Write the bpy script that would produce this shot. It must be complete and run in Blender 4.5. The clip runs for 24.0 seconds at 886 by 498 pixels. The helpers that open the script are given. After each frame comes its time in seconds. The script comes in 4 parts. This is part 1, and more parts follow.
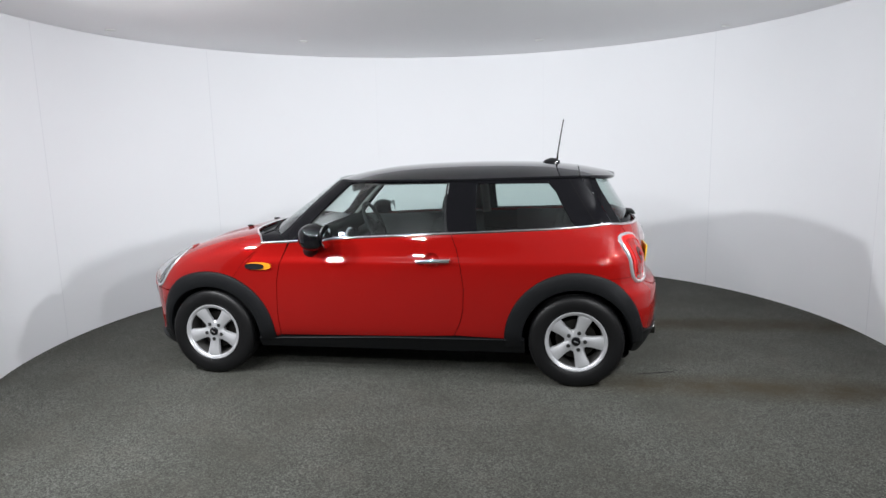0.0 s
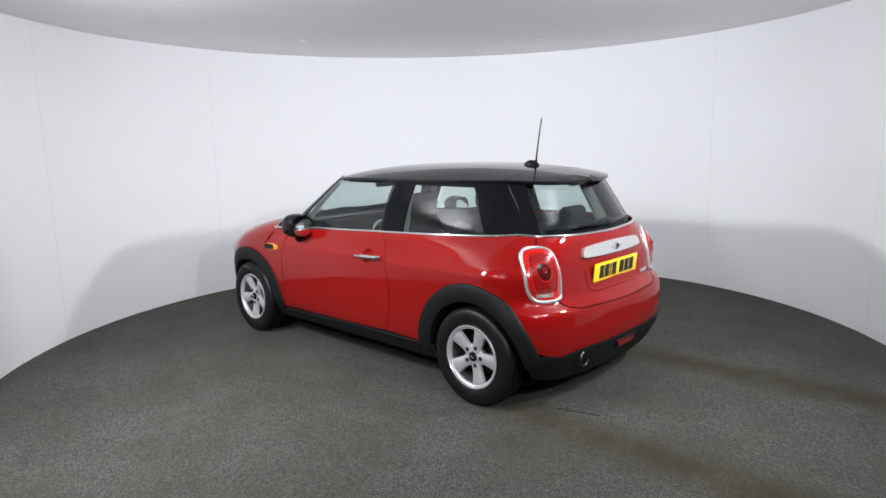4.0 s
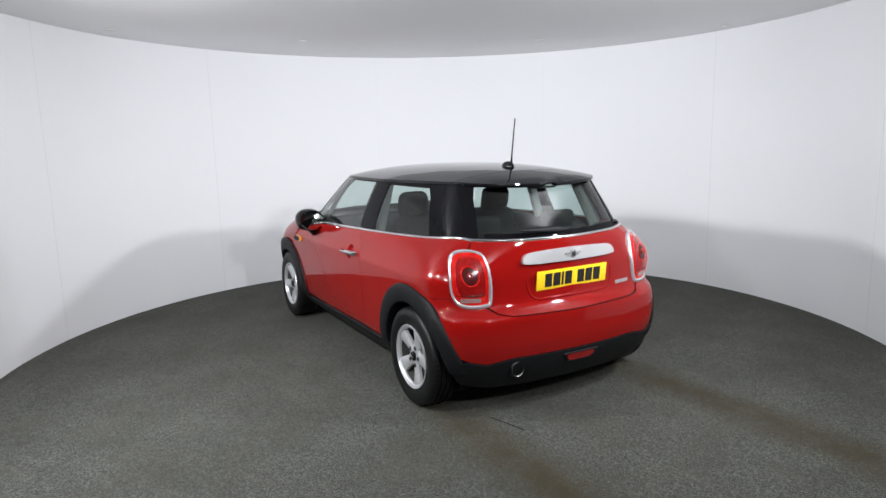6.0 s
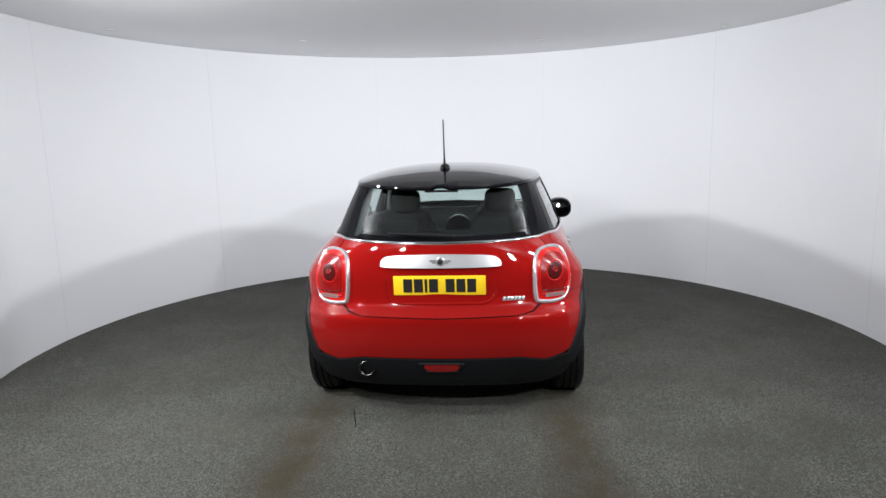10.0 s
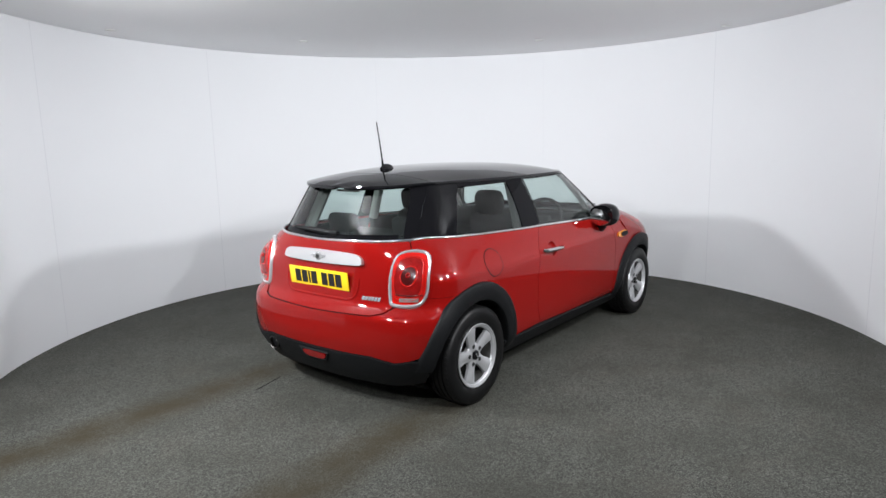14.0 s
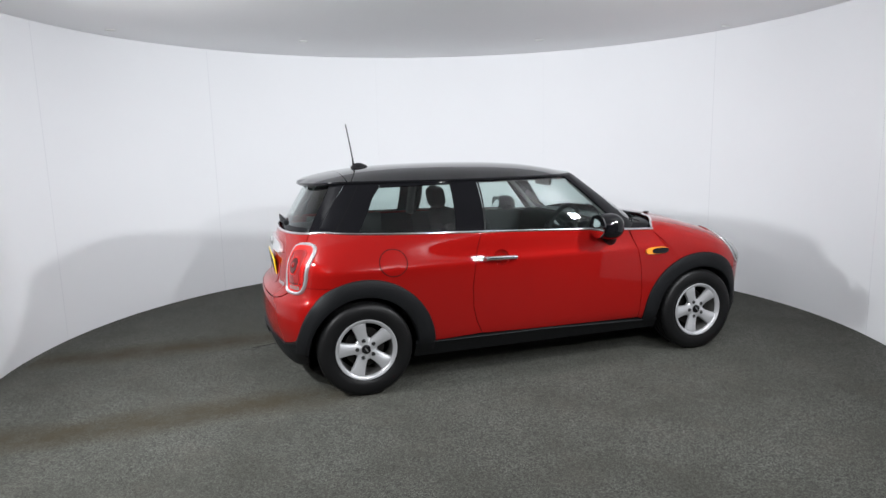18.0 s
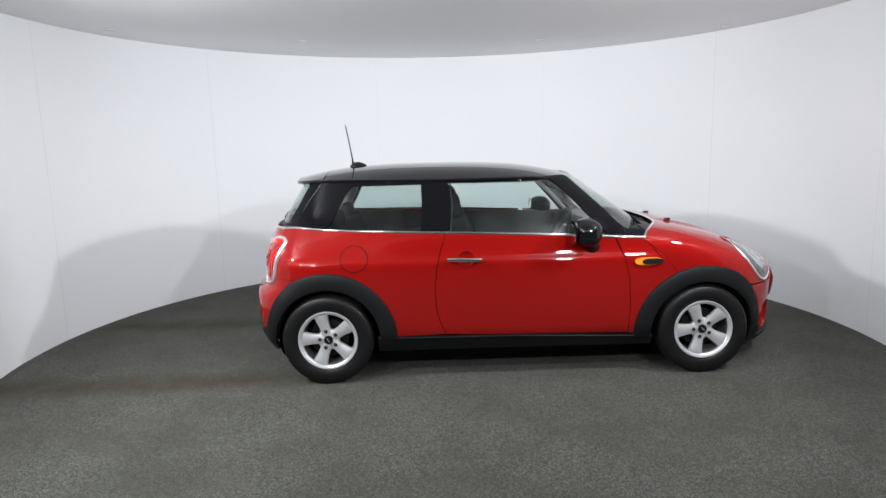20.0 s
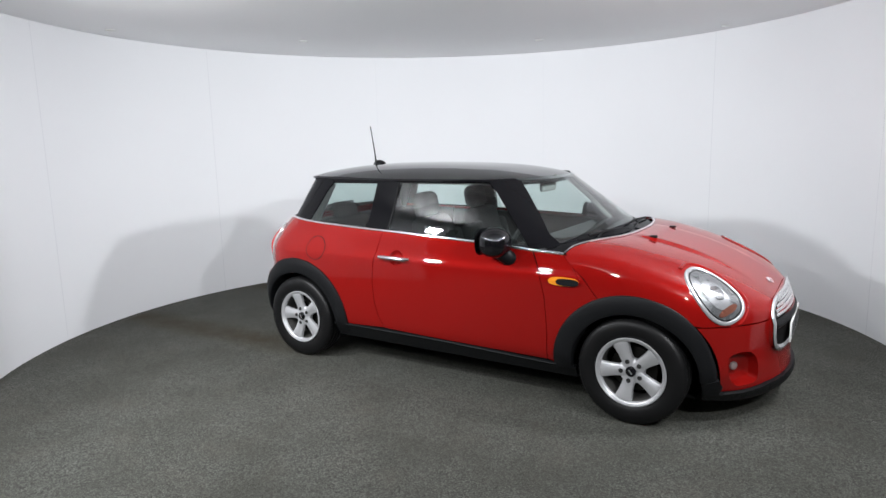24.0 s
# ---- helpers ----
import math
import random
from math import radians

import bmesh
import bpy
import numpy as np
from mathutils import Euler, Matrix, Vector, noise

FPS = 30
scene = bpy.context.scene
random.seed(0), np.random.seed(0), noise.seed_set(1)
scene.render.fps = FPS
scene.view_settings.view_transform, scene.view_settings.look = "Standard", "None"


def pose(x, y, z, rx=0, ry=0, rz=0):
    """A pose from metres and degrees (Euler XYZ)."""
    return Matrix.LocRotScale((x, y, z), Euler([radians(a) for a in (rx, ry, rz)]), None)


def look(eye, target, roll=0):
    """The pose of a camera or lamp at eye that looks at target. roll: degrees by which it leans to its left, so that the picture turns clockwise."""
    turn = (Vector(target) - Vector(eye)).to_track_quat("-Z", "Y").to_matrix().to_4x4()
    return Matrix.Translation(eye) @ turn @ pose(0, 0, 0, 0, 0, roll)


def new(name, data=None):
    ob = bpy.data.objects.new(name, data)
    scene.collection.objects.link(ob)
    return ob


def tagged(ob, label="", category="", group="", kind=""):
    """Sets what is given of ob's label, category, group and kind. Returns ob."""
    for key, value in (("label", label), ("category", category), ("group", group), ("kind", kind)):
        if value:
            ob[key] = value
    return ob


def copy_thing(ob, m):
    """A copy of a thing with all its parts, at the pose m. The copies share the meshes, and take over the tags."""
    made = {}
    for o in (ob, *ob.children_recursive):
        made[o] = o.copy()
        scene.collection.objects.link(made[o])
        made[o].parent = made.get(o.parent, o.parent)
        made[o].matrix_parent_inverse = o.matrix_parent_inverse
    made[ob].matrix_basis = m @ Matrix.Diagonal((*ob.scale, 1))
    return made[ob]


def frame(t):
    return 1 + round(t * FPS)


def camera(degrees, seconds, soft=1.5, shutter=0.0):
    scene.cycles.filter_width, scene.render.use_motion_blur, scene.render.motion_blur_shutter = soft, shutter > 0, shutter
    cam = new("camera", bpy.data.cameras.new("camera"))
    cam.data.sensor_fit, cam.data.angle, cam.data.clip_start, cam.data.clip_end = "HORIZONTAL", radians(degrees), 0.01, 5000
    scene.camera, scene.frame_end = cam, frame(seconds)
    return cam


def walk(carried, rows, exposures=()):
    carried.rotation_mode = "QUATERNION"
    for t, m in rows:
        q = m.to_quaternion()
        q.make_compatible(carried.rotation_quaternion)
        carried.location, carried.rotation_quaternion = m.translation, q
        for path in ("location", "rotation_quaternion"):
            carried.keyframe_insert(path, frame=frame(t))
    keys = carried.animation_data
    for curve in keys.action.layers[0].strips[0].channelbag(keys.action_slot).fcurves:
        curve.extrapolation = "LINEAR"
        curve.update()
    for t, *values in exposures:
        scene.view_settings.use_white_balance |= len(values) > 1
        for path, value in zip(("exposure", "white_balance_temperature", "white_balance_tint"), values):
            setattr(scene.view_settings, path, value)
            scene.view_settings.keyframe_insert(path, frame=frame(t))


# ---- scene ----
# The studio: a turntable under a round white wall, the camera standing in the open side.
EYE_Z = 1.585
PITCH, ROLL = 9.496, 1.412
AXIS = (0.102, 4.953)              # the turntable's axis on the floor
START, SPEED = 169.95, -8.4425     # the car's heading, degrees and degrees a second
CAR_AT = (0.357, 0.019)            # the car's middle on the turntable
ROOM_C, ROOM_R, ROOM_H = (0.034, 5.000), 3.266, 2.60

cam = camera(68.73, 24.0)
CAM_POSE = pose(0, 0, EYE_Z, 90 - PITCH) @ pose(0, 0, 0, 0, 0, -ROLL)
walk(cam, [(0.0, CAM_POSE), (24.0, CAM_POSE)], [(0.0, 0.0), (24.0, 0.0)])

# ---- light ----
world = bpy.data.worlds.new("world")
scene.world = world
world.use_nodes = True
world.node_tree.nodes["Background"].inputs["Color"].default_value = (0.8, 0.85, 1.0, 1)
world.node_tree.nodes["Background"].inputs["Strength"].default_value = 0.02


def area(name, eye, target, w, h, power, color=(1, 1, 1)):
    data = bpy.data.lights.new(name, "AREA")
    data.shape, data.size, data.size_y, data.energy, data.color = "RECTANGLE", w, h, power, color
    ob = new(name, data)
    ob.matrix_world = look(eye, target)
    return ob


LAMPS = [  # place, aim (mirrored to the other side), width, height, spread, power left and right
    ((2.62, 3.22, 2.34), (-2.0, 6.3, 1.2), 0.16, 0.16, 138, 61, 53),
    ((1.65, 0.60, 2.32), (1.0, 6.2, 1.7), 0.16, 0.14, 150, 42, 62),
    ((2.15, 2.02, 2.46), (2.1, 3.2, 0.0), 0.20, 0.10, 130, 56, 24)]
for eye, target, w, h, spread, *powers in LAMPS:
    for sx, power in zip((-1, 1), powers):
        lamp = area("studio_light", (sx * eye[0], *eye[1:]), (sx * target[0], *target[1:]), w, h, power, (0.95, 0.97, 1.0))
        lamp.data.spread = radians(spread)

# ---- materials ----


def nodes_of(name):
    m = bpy.data.materials.new(name)
    m.use_nodes = True
    t = m.node_tree
    return m, t.nodes, t.links, t.nodes["Principled BSDF"]


def mat(name, color, rough=0.5, metal=0.0, coat=0.0, coat_rough=0.03, var=0.06, scale=8.0, bump=0.0, bump_scale=200.0, rough_var=0.05, spec=0.5, coat_ior=1.5):
    """A plain surface with variation at two scales and a fine relief."""
    m, n, l, b = nodes_of(name)
    co = n.new("ShaderNodeTexCoord")
    big, fine = n.new("ShaderNodeTexNoise"), n.new("ShaderNodeTexNoise")
    big.inputs["Scale"].default_value, big.inputs["Detail"].default_value = scale, 4
    fine.inputs["Scale"].default_value, fine.inputs["Detail"].default_value = bump_scale, 2
    l.new(co.outputs["Object"], big.inputs["Vector"])
    l.new(co.outputs["Object"], fine.inputs["Vector"])
    ramp = n.new("ShaderNodeMix")
    ramp.data_type = "RGBA"
    ramp.inputs["A"].default_value = (*[c * (1 - var) for c in color], 1)
    ramp.inputs["B"].default_value = (*[min(1, c * (1 + var)) for c in color], 1)
    l.new(big.outputs["Fac"], ramp.inputs["Factor"])
    l.new(ramp.outputs["Result"], b.inputs["Base Color"])
    rr = n.new("ShaderNodeMapRange")
    rr.inputs["To Min"].default_value, rr.inputs["To Max"].default_value = max(0, rough - rough_var), min(1, rough + rough_var)
    l.new(big.outputs["Fac"], rr.inputs["Value"])
    l.new(rr.outputs["Result"], b.inputs["Roughness"])
    b.inputs["Metallic"].default_value = metal
    b.inputs["Coat Weight"].default_value = coat
    b.inputs["Coat Roughness"].default_value = coat_rough
    b.inputs["Coat IOR"].default_value = coat_ior
    b.inputs["Specular IOR Level"].default_value = spec
    if bump:
        bp = n.new("ShaderNodeBump")
        bp.inputs["Strength"].default_value, bp.inputs["Distance"].default_value = bump, 0.001
        l.new(fine.outputs["Fac"], bp.inputs["Height"])
        l.new(bp.outputs["Normal"], b.inputs["Normal"])
    return m


def glass_mat(name, tint, gloss=(1, 1, 1)):
    m, n, l, b = nodes_of(name)
    n.remove(b)
    tr, gl, mix, lw = n.new("ShaderNodeBsdfTransparent"), n.new("ShaderNodeBsdfGlossy"), n.new("ShaderNodeMixShader"), n.new("ShaderNodeLayerWeight")
    tr.inputs["Color"].default_value = (*tint, 1)
    gl.inputs["Roughness"].default_value = 0.0
    gl.inputs["Color"].default_value = (*gloss, 1)
    lw.inputs["Blend"].default_value = 0.5
    power, scale_ = n.new("ShaderNodeMath"), n.new("ShaderNodeMath")
    power.operation, scale_.operation = "POWER", "MULTIPLY_ADD"
    power.inputs[1].default_value, scale_.inputs[1].default_value, scale_.inputs[2].default_value = 5.0, 0.93, 0.07
    l.new(lw.outputs["Facing"], power.inputs[0])
    l.new(power.outputs["Value"], scale_.inputs[0])
    l.new(scale_.outputs["Value"], mix.inputs["Fac"])
    l.new(tr.outputs["BSDF"], mix.inputs[1])
    l.new(gl.outputs["BSDF"], mix.inputs[2])
    l.new(mix.outputs["Shader"], n["Material Output"].inputs["Surface"])
    return m


def carpet_mat(name, tracks):
    """Grey needle-felt carpet, with brownish tyre tracks behind the car on the turntable."""
    m, n, l, b = nodes_of(name)
    co = n.new("ShaderNodeTexCoord")

    def noise_tex(scale, detail, rough=0.6):
        t = n.new("ShaderNodeTexNoise")
        t.inputs["Scale"].default_value, t.inputs["Detail"].default_value, t.inputs["Roughness"].default_value = scale, detail, rough
        l.new(co.outputs["Object"], t.inputs["Vector"])
        return t.outputs["Fac"]

    def ramp(src, lo, hi, a=0.0, z=1.0):
        r = n.new("ShaderNodeMapRange")
        r.inputs["From Min"].default_value, r.inputs["From Max"].default_value = lo, hi
        r.inputs["To Min"].default_value, r.inputs["To Max"].default_value = a, z
        l.new(src, r.inputs["Value"])
        return r.outputs["Result"]

    def op(kind, a, c=None):
        r = n.new("ShaderNodeMath")
        r.operation = kind
        for sock, v in zip(r.inputs, (a, c)):
            if v is None:
                continue
            if isinstance(v, (int, float)):
                sock.default_value = v
            else:
                l.new(v, sock)
        return r.outputs["Value"]

    def blend(fac, a, c, kind="MIX"):
        r = n.new("ShaderNodeMix")
        r.data_type, r.blend_type = "RGBA", kind
        for key, v in (("Factor", fac), ("A", a), ("B", c)):
            if isinstance(v, tuple):
                r.inputs[key].default_value = (*v, 1)
            elif isinstance(v, float):
                r.inputs[key].default_value = v
            else:
                l.new(v, r.inputs[key])
        return r.outputs["Result"]

    fibre, clump, cloud = noise_tex(170, 2, 0.8), noise_tex(30, 4, 0.8), noise_tex(1.6, 5)
    tuft = n.new("ShaderNodeTexVoronoi")
    tuft.inputs["Scale"].default_value = 165
    l.new(co.outputs["Object"], tuft.inputs["Vector"])
    sepc = n.new("ShaderNodeSeparateColor")
    l.new(tuft.outputs["Color"], sepc.inputs["Color"])
    col = blend(op("POWER", sepc.outputs["Red"], 1.4), (0.008, 0.0085, 0.0073), (0.138, 0.141, 0.126))
    col = blend(ramp(fibre, 0.40, 0.62, 0.0, 0.35), col, (0.102, 0.105, 0.093))
    col = blend(ramp(clump, 0.35, 0.65, 0.0, 0.55), col, (0.040, 0.0412, 0.0350))
    col = blend(ramp(cloud, 0.38, 0.66, 0.0, 0.60), col, (0.036, 0.0362, 0.0295))
    grain = noise_tex(420, 1, 0.5)
    col = blend(ramp(grain, 0.62, 0.72, 0.0, 0.5), col, (0.21, 0.214, 0.193))
    col = blend(ramp(noise_tex(2.7, 6, 0.7), 0.5, 0.75, 0.0, 0.30), col, (0.082, 0.074, 0.062))
    sep = n.new("ShaderNodeSeparateXYZ")
    l.new(co.outputs["Object"], sep.inputs["Vector"])
    wob = ramp(noise_tex(0.9, 2), 0, 1, -0.10, 0.10)
    y = op("ABSOLUTE", op("SUBTRACT", op("ADD", sep.outputs["Y"], wob), CAR_AT[1]))
    track = op("SUBTRACT", 1.0, ramp(op("ABSOLUTE", op("SUBTRACT", y, 0.73)), 0.04, 0.24))
    behind = ramp(sep.outputs["X"], -0.6, -1.3)
    stain = op("MULTIPLY", op("MULTIPLY", track, behind), ramp(noise_tex(5, 5), 0.30, 0.62, 0.45, 1.0))
    col = blend(op("MULTIPLY", stain, 0.85 * tracks), col, (0.036, 0.029, 0.0165))
    l.new(col, b.inputs["Base Color"])
    b.inputs["Roughness"].default_value = 0.95
    b.inputs["Specular IOR Level"].default_value = 0.15
    bp = n.new("ShaderNodeBump")
    bp.inputs["Strength"].default_value, bp.inputs["Distance"].default_value = 0.12, 0.003
    l.new(fibre, bp.inputs["Height"])
    l.new(bp.outputs["Normal"], b.inputs["Normal"])
    return m


WALL = mat("white_wall_paint", (0.825, 0.835, 0.855), 0.55, var=0.02, scale=0.8, bump=0.05, bump_scale=60)
BLACKOUT = mat("grey_studio_drape", (0.035, 0.035, 0.037), 0.9, var=0.2, scale=4, bump=0.3, bump_scale=80)
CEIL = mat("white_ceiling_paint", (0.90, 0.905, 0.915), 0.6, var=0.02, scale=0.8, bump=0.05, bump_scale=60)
# Grey added to the unseen front ceiling to dim its glare in the glass.
CEIL_BAY = mat("dimmed_bay_ceiling", (0.44, 0.445, 0.455), 0.7, var=0.05, scale=0.8, bump=0.05, bump_scale=60)
SEAM = mat("joint_filler", (0.70, 0.71, 0.735), 0.6)
CARPET = carpet_mat("carpet", 1.0)
CARPET_PLAIN = carpet_mat("plain_carpet", 0.0)
RED = mat("red_car_paint", (0.205, 0.0048, 0.0040), 0.45, metal=0.10, coat=1.0, coat_rough=0.02, spec=0.0, coat_ior=1.43, var=0.03, scale=3, rough_var=0.03)
BLACK = mat("black_gloss_paint", (0.005, 0.005, 0.006), 0.3, coat=1.0, coat_rough=0.05, spec=0.0, coat_ior=1.45, var=0.1)
PILLAR = mat("black_pillar_film", (0.005, 0.005, 0.006), 0.3, coat=0.36, coat_rough=0.03, spec=0.0, coat_ior=1.42, var=0.1)
ROOFP = mat("black_roof_paint", (0.005, 0.005, 0.006), 0.3, coat=1.0, coat_rough=0.03, spec=0.0, coat_ior=1.46, var=0.1)
TRIM = mat("charcoal_plastic", (0.0060, 0.0064, 0.0072), 0.5, spec=0.16, var=0.1, bump=0.35, bump_scale=900)
DARK = mat("dark_underside", (0.004, 0.004, 0.004), 0.8, spec=0.1)
RUBBER = mat("tyre_rubber", (0.0050, 0.0050, 0.0053), 0.42, spec=0.22, var=0.2, bump=0.2, bump_scale=300)
ALLOY = mat("silver_alloy_paint", (0.52, 0.525, 0.54), 0.34, metal=0.6, coat=0.5, coat_rough=0.08, var=0.05, scale=20)
# Darker copy of the alloy: shade behind the spokes is put into its colour.
BARREL = mat("shaded_rim_barrel", (0.085, 0.083, 0.08), 0.55, metal=0.5, var=0.3, scale=14)
CHROME = mat("chrome", (0.82, 0.82, 0.83), 0.10, metal=1.0, var=0.02, rough_var=0.02)
SILVER = mat("satin_silver", (0.56, 0.57, 0.58), 0.30, metal=0.85, var=0.02)
PLATE_Y = mat("yellow_plate", (0.86, 0.58, 0.015), 0.35, coat=0.5, var=0.03)
PLATE_W = mat("white_plate", (0.80, 0.80, 0.78), 0.35, coat=0.5, var=0.03)
BADGE_W = mat("white_silver_bar", (0.66, 0.66, 0.67), 0.30, metal=0.75, var=0.02)
BEZEL = mat("satin_lamp_ring", (0.52, 0.52, 0.53), 0.24, metal=0.6, coat=0.5, var=0.03)
BOWL = mat("grey_lamp_bowl", (0.24, 0.245, 0.25), 0.28, metal=0.6, var=0.35, scale=22)
INK = mat("black_ink", (0.010, 0.010, 0.010), 0.5)
CLOTH = mat("black_seat_cloth", (0.012, 0.0125, 0.013), 0.9, spec=0.2, var=0.3, scale=40)
VINYL = mat("dark_interior_plastic", (0.019, 0.0195, 0.020), 0.6, spec=0.3, var=0.15, bump=0.1, bump_scale=150)
LINING = mat("grey_headlining", (0.26, 0.26, 0.25), 0.9, var=0.08)
ORANGE = mat("amber_plastic", (0.70, 0.24, 0.015), 0.25, coat=0.6)
LENS_RED = mat("red_lamp_lens", (0.42, 0.008, 0.006), 0.2, coat=0.9, coat_rough=0.01, spec=0.1, coat_ior=1.5, var=0.35, scale=26)
LENS_DEEP = mat("dark_red_lens", (0.05, 0.005, 0.005), 0.2, coat=0.4, spec=0.2)
LENS_FOG = mat("fog_lamp_lens", (0.20, 0.005, 0.005), 0.2, coat=0.8, spec=0.2, var=0.4, scale=40)
LENS_CLEAR = mat("frosted_lamp_lens", (0.20, 0.16, 0.155), 0.2, coat=0.6)
GLASS = glass_mat("green_tinted_glass", (0.79, 0.875, 0.855))
GLASS_R = glass_mat("rear_tinted_glass", (0.73, 0.82, 0.80))
GLASS_L = glass_mat("clear_lamp_glass", (0.93, 0.94, 0.95))
MIRROR = mat("mirror_glass", (0.85, 0.86, 0.87), 0.02, metal=1.0, var=0.0, rough_var=0.0)

# ---- mesh helpers ----


def part(name, bm, material, parent=None, label="", smooth=True, pose_=None):
    """Links a bmesh as one mesh object under a thing or a part."""
    me = bpy.data.meshes.new(name)
    bm.to_mesh(me)
    bm.free()
    me.materials.append(material)
    if smooth:
        for p in me.polygons:
            p.use_smooth = True
        me.set_sharp_from_angle(angle=radians(38))
    ob = new(name, me)
    ob.parent = parent
    if pose_ is not None:
        ob.matrix_local = pose_
    if label:
        tagged(ob, label)
    return ob


def empty(name, parent=None, m=None):
    ob = new(name)
    ob.parent = parent
    if m is not None:
        ob.matrix_local = m
    return ob


def box(bm, sx, sy, sz, m=None, bev=0.0, seg=2):
    g = bmesh.ops.create_cube(bm, size=1, matrix=(m or Matrix()) @ Matrix.Diagonal((sx, sy, sz, 1)))
    if bev:
        es = list({e for v in g["verts"] for e in v.link_edges})
        bmesh.ops.bevel(bm, geom=es, offset=bev, segments=seg, affect="EDGES", profile=0.5)
    return bm


def lathe(bm, rows, n=48, m=None, close=False):
    """Turns (radius, height) rows about the local y axis."""
    m = m or Matrix()
    rings = []
    for r, h in rows:
        rings.append([bm.verts.new(m @ Vector((r * math.cos(2 * math.pi * i / n), h, r * math.sin(2 * math.pi * i / n)))) for i in range(n)])
    pairs = list(zip(rings, rings[1:])) + ([(rings[-1], rings[0])] if close else [])
    for a, b in pairs:
        for i in range(n):
            bm.faces.new((a[i], a[(i + 1) % n], b[(i + 1) % n], b[i]))
    return rings


def tube(bm, pts, r, n=8, closed=False, m=None, caps=True):
    """A round bar along points; r may be a list."""
    m = m or Matrix()
    pts = [Vector(p) for p in pts]
    rr = r if isinstance(r, (list, tuple)) else [r] * len(pts)
    rings, side = [], None
    for i, p in enumerate(pts):
        a, b = pts[i - 1 if closed or i else 0], pts[(i + 1) % len(pts) if closed else min(i + 1, len(pts) - 1)]
        d = (b - a).normalized()
        if side is None:
            side = d.orthogonal().normalized()
        side = (side - d * side.dot(d)).normalized()
        up = d.cross(side)
        rings.append([bm.verts.new(m @ (p + rr[i] * (math.cos(2 * math.pi * k / n) * side + math.sin(2 * math.pi * k / n) * up))) for k in range(n)])
    pairs = list(zip(rings, rings[1:])) + ([(rings[-1], rings[0])] if closed else [])
    for a, b in pairs:
        for k in range(n):
            bm.faces.new((a[k], a[(k + 1) % n], b[(k + 1) % n], b[k]))
    if not closed and caps:
        bm.faces.new(rings[0][::-1])
        bm.faces.new(rings[-1])
    return bm


def fix(bm):
    bmesh.ops.recalc_face_normals(bm, faces=bm.faces)
    return bm


def pchip(xs, ys):
    """A smooth monotone curve through points."""
    xs, ys = np.array(xs, float), np.array(ys, float)
    h, d = np.diff(xs), np.diff(ys) / np.diff(xs)
    s = np.zeros(len(xs))
    s[0], s[-1] = d[0], d[-1]
    for i in range(1, len(xs) - 1):
        if d[i - 1] * d[i] > 0:
            w1, w2 = 2 * h[i] + h[i - 1], h[i] + 2 * h[i - 1]
            s[i] = (w1 + w2) / (w1 / d[i - 1] + w2 / d[i])

    def f(x):
        x = min(max(x, xs[0]), xs[-1])
        i = min(max(int(np.searchsorted(xs, x)) - 1, 0), len(xs) - 2)
        t = (x - xs[i]) / h[i]
        return float((1 + 2 * t) * (1 - t) ** 2 * ys[i] + t * (1 - t) ** 2 * h[i] * s[i] + t * t * (3 - 2 * t) * ys[i + 1] + t * t * (t - 1) * h[i] * s[i + 1])
    return f


def unit_r(q, a, b):
    """Radius of the curve x^a + y^b = 1 in the direction q (x = r sin q, y = r cos q)."""
    sq, cq = max(math.sin(q), 1e-9), max(math.cos(q), 1e-9)
    lo, hi = 0.5, 1.5
    for _ in range(36):
        r = (lo + hi) / 2
        if (r * sq) ** a + (r * cq) ** b > 1:
            hi = r
        else:
            lo = r
    return r


